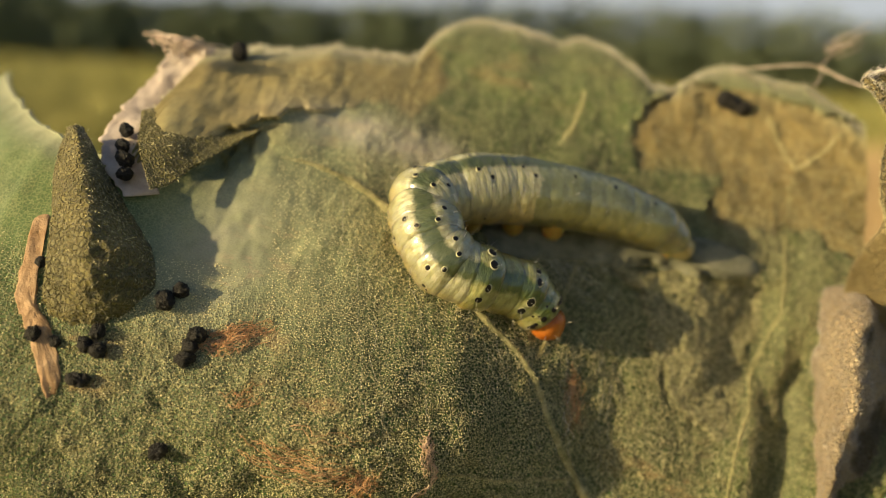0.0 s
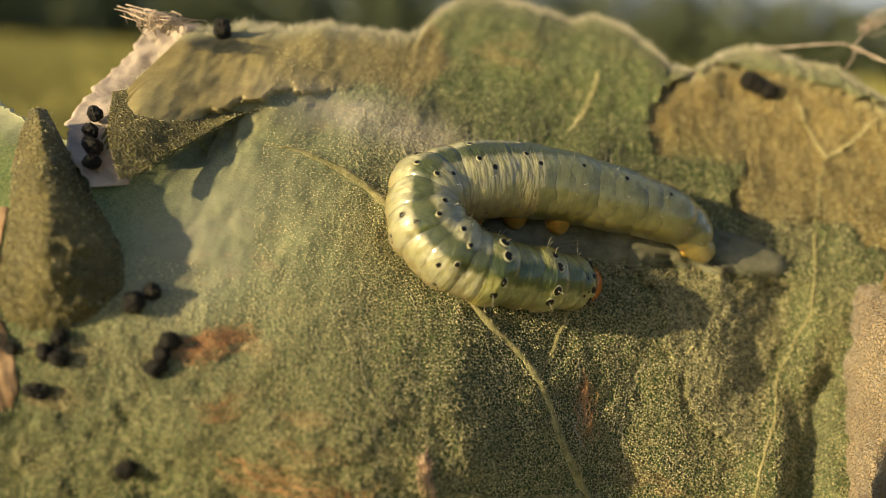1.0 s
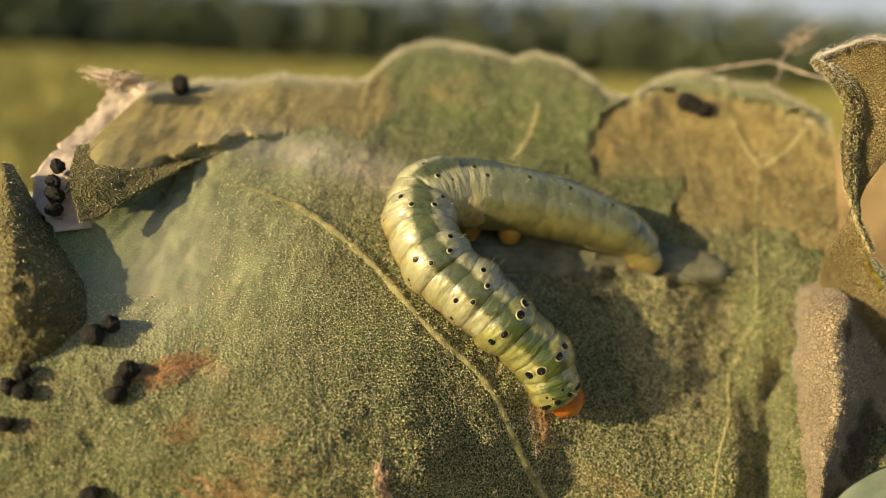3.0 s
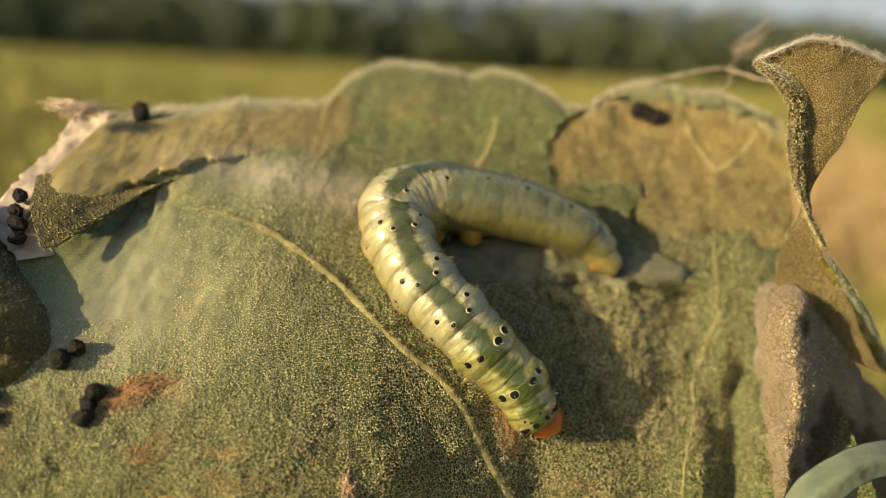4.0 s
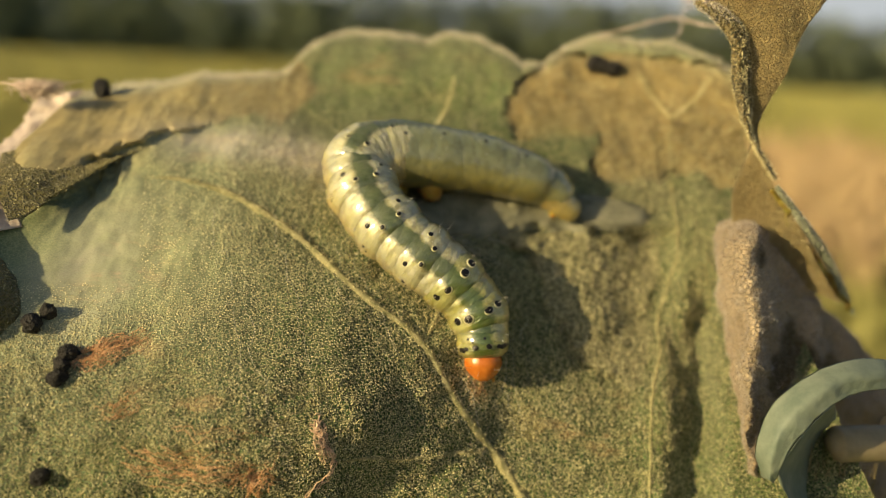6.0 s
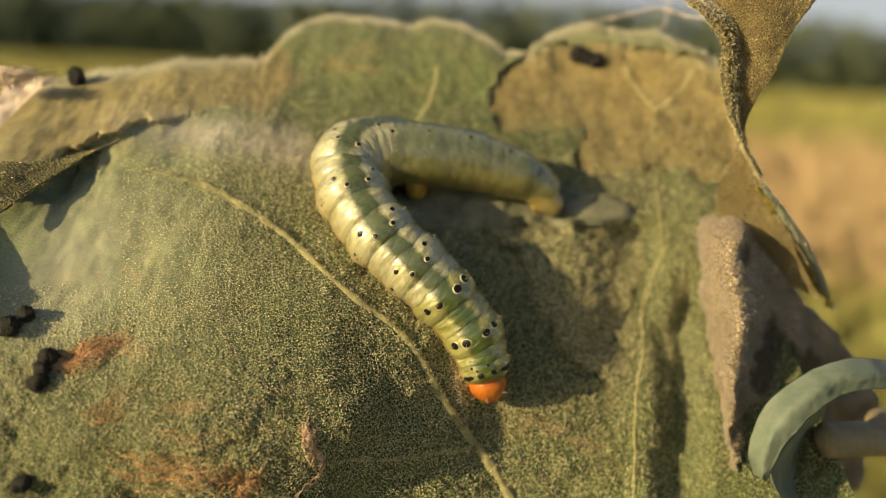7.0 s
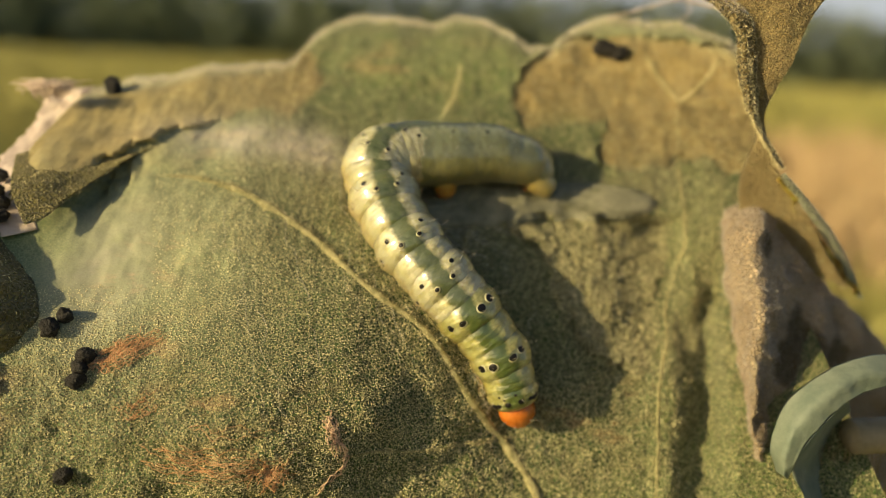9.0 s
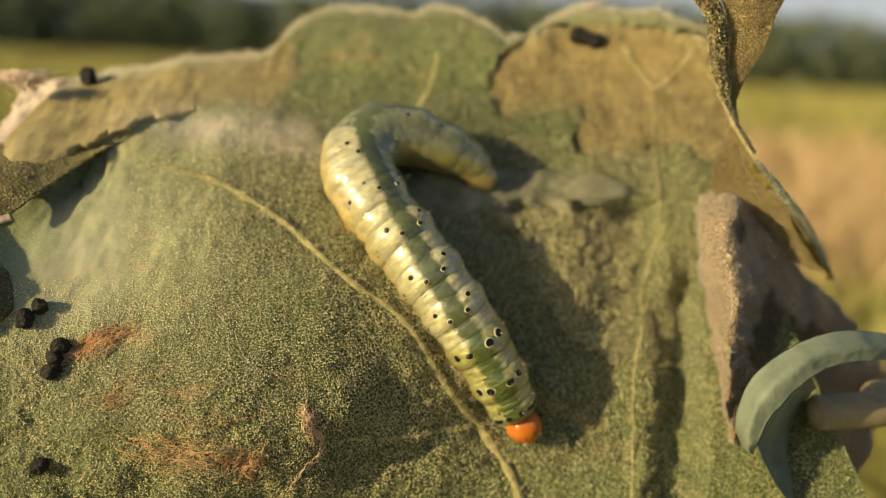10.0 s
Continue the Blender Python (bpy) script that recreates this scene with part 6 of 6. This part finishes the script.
    crawl(23, [
        (0, at(7.27, 4.08, 3.56, 22, -6, 102)), (0.5, at(7.30, 4.08, 3.54, 21, -6, 101)), (1, at(7.28, 4.06, 3.53, 24, -5, 99)),
        (1.5, at(7.37, 4.21, 3.69, 23, -5, 100)), (2, at(7.28, 4.27, 3.79, 25, -4, 98)), (2.5, at(7.49, 4.09, 3.51, 25, -4, 98)),
        (4, at(7.48, 4.31, 3.79, 31, -3, 93)), (4.5, at(7.42, 4.31, 3.80, 30, -3, 94)), (5, at(7.50, 4.34, 3.81, 30, -3, 93)),
        (5.5, at(7.46, 4.33, 3.81, 30, -3, 93)), (7, at(7.40, 4.31, 3.81, 28, -4, 96)), (7.5, at(7.33, 4.22, 3.71, 27, -4, 96)),
        (8, at(7.32, 4.08, 3.54, 32, -3, 93)), (8.5, at(7.44, 4.02, 3.44, 33, -3, 92)), (8.8, at(7.26, 4.02, 3.48, 32, -3, 93)),
        (9, at(6.02, 4.53, 4.45, 31, -5, 99)), (9.3, at(4.14, 3.90, 4.28, 33, -5, 101)), (9.5, at(4.10, 3.84, 4.22, 29, -5, 101)),
        (10, at(3.90, 3.82, 4.26, 30, -3, 94)),
    ])
    crawl(24, [
        (0, at(7.82, 4.22, 3.28, 29, -6, 101)), (0.5, at(7.85, 4.19, 3.23, 36, -4, 96)), (1, at(7.82, 4.13, 3.17, 41, -3, 92)),
        (1.5, at(7.91, 4.31, 3.36, 38, -4, 96)), (2, at(7.87, 4.33, 3.40, 39, -2, 91)), (2.5, at(8.04, 4.16, 3.14, 40, -3, 93)),
        (4, at(8.05, 4.32, 3.34, 43, -1, 87)), (4.5, at(7.95, 4.34, 3.39, 43, -2, 89)), (5, at(8.07, 4.35, 3.37, 43, -1, 87)),
        (5.5, at(8.06, 4.33, 3.35, 42, -1, 86)), (7, at(7.91, 4.35, 3.42, 46, -2, 89)), (7.5, at(7.89, 4.28, 3.33, 39, -3, 92)),
        (8, at(7.88, 4.10, 3.10, 43, -2, 88)), (8.5, at(7.93, 4.03, 3.00, 48, -1, 87)), (8.8, at(7.82, 4.04, 3.05, 43, -2, 88)),
        (9, at(6.43, 4.56, 4.08, 47, -1, 87)), (9.3, at(4.49, 3.98, 3.98, 46, -4, 97)), (9.5, at(4.52, 3.94, 3.93, 38, -4, 99)),
        (10, at(4.46, 3.86, 3.85, 40, -2, 91)),
    ])
    crawl(25, [
        (0, at(8.34, 4.35, 2.99, 28, -6, 101)), (0.5, at(8.31, 4.27, 2.88, 33, -5, 98)), (1, at(8.30, 4.17, 2.76, 37, -3, 93)),
        (1.5, at(8.36, 4.37, 3.01, 34, -4, 97)), (2, at(8.40, 4.35, 2.97, 36, -3, 92)), (2.5, at(8.51, 4.21, 2.75, 37, -3, 94)),
        (4, at(8.57, 4.30, 2.86, 41, -1, 88)), (4.5, at(8.42, 4.34, 2.96, 40, -2, 90)), (5, at(8.59, 4.33, 2.89, 40, -2, 88)),
        (5.5, at(8.62, 4.30, 2.84, 40, -1, 87)), (7, at(8.33, 4.35, 2.99, 41, -2, 90)), (7.5, at(8.40, 4.31, 2.92, 36, -3, 93)),
        (8, at(8.39, 4.09, 2.64, 40, -2, 89)), (8.5, at(8.35, 4.02, 2.55, 44, -2, 88)), (8.8, at(8.32, 4.04, 2.58, 41, -2, 89)),
        (9, at(6.83, 4.55, 3.66, 44, -2, 90)), (9.3, at(4.79, 4.04, 3.66, 43, -4, 98)), (9.5, at(4.92, 4.03, 3.61, 36, -5, 99)),
        (10, at(4.96, 3.89, 3.43, 38, -2, 92)),
    ])
    for k, ring in BETWEEN:
        rows = []
        for (t, a), (_, b) in zip(course[k], course[k + 1]):
            m = a.to_quaternion().slerp(b.to_quaternion(), 0.5).to_matrix().to_4x4()
            m.translation = (a.translation + b.translation) / 2
            rows.append((t, m))
        walk(ring, rows)
    sway = [
        (0, -0.045, 0.237, -0.115, 2.29, 6.76, 1.83), (0.5, -0.056, 0.309, -0.141, 1.91, 6.66, 0.45), (1, -0.031, 0.305, -0.106, 2.11, 6.72, 1.16),
        (1.5, -0.066, 0.150, -0.084, 1.36, 5.22, -1.83), (2, -0.091, 0.175, -0.135, 0.90, 3.92, -1.71), (2.5, -0.120, 0.285, -0.177, -0.07, 3.31, -0.99),
        (4, -0.027, -0.078, -0.025, -2.93, 0.28, -1.74), (4.5, 0.023, -0.167, 0.036, -2.34, -0.90, 0.18), (5, 0.056, -0.288, 0.102, -2.79, -0.99, 0.40),
        (5.5, 0.101, -0.584, 0.182, -3.33, -2.94, -2.68), (7, 0.026, 0.033, 0.034, -0.60, -1.89, 1.65), (7.5, 0.062, -0.017, 0.079, -0.09, -2.22, 1.92),
        (8, 0.019, 0.123, -0.014, 1.23, -1.98, 0.79), (8.5, 0.032, -0.074, 0.013, -0.23, -2.73, -0.42), (9, 0.051, -0.265, 0.063, -0.01, -3.58, -1.72),
        (9.5, -0.002, 0.062, 0.014, 0.78, -3.43, -0.41), (10, 0.009, -0.036, 0.042, 0.70, -3.95, -1.03),
    ]
    pivot = Vector((1.0, -4.6, -15.0)) * MM
    stir = {0: (0.6, 0), 0.5: (0.6, 0), 1: (0.6, 0), 1.5: (0.5, 0), 2: (0.2, 0), 2.5: (-0.4, 0), 4: (-1.4, 0), 4.5: (-1.4, 0), 5: (-1.0, 0), 5.5: (-0.6, 0),
            7: (-0.2, 0), 7.5: (0.1, 0), 8: (0, -0.2), 8.5: (0, -0.35), 9: (-0.1, -0.3), 9.5: (-0.3, -0.1), 10: (-0.5, 0)}
    for thing in (LEAF, CATERPILLAR, HOOK, *PELLET_THINGS):
        home = thing.matrix_basis.copy()
        walk(thing, [(t, Matrix.Translation(pivot) @ pose((dx + (stir[t][0] if thing is HOOK else 0)) * MM, dy * MM, (dz + (stir[t][1] if thing is HOOK else 0)) * MM, rx, ry, rz) @ Matrix.Translation(-pivot) @ home) for t, dx, dy, dz, rx, ry, rz in sway])


motions()
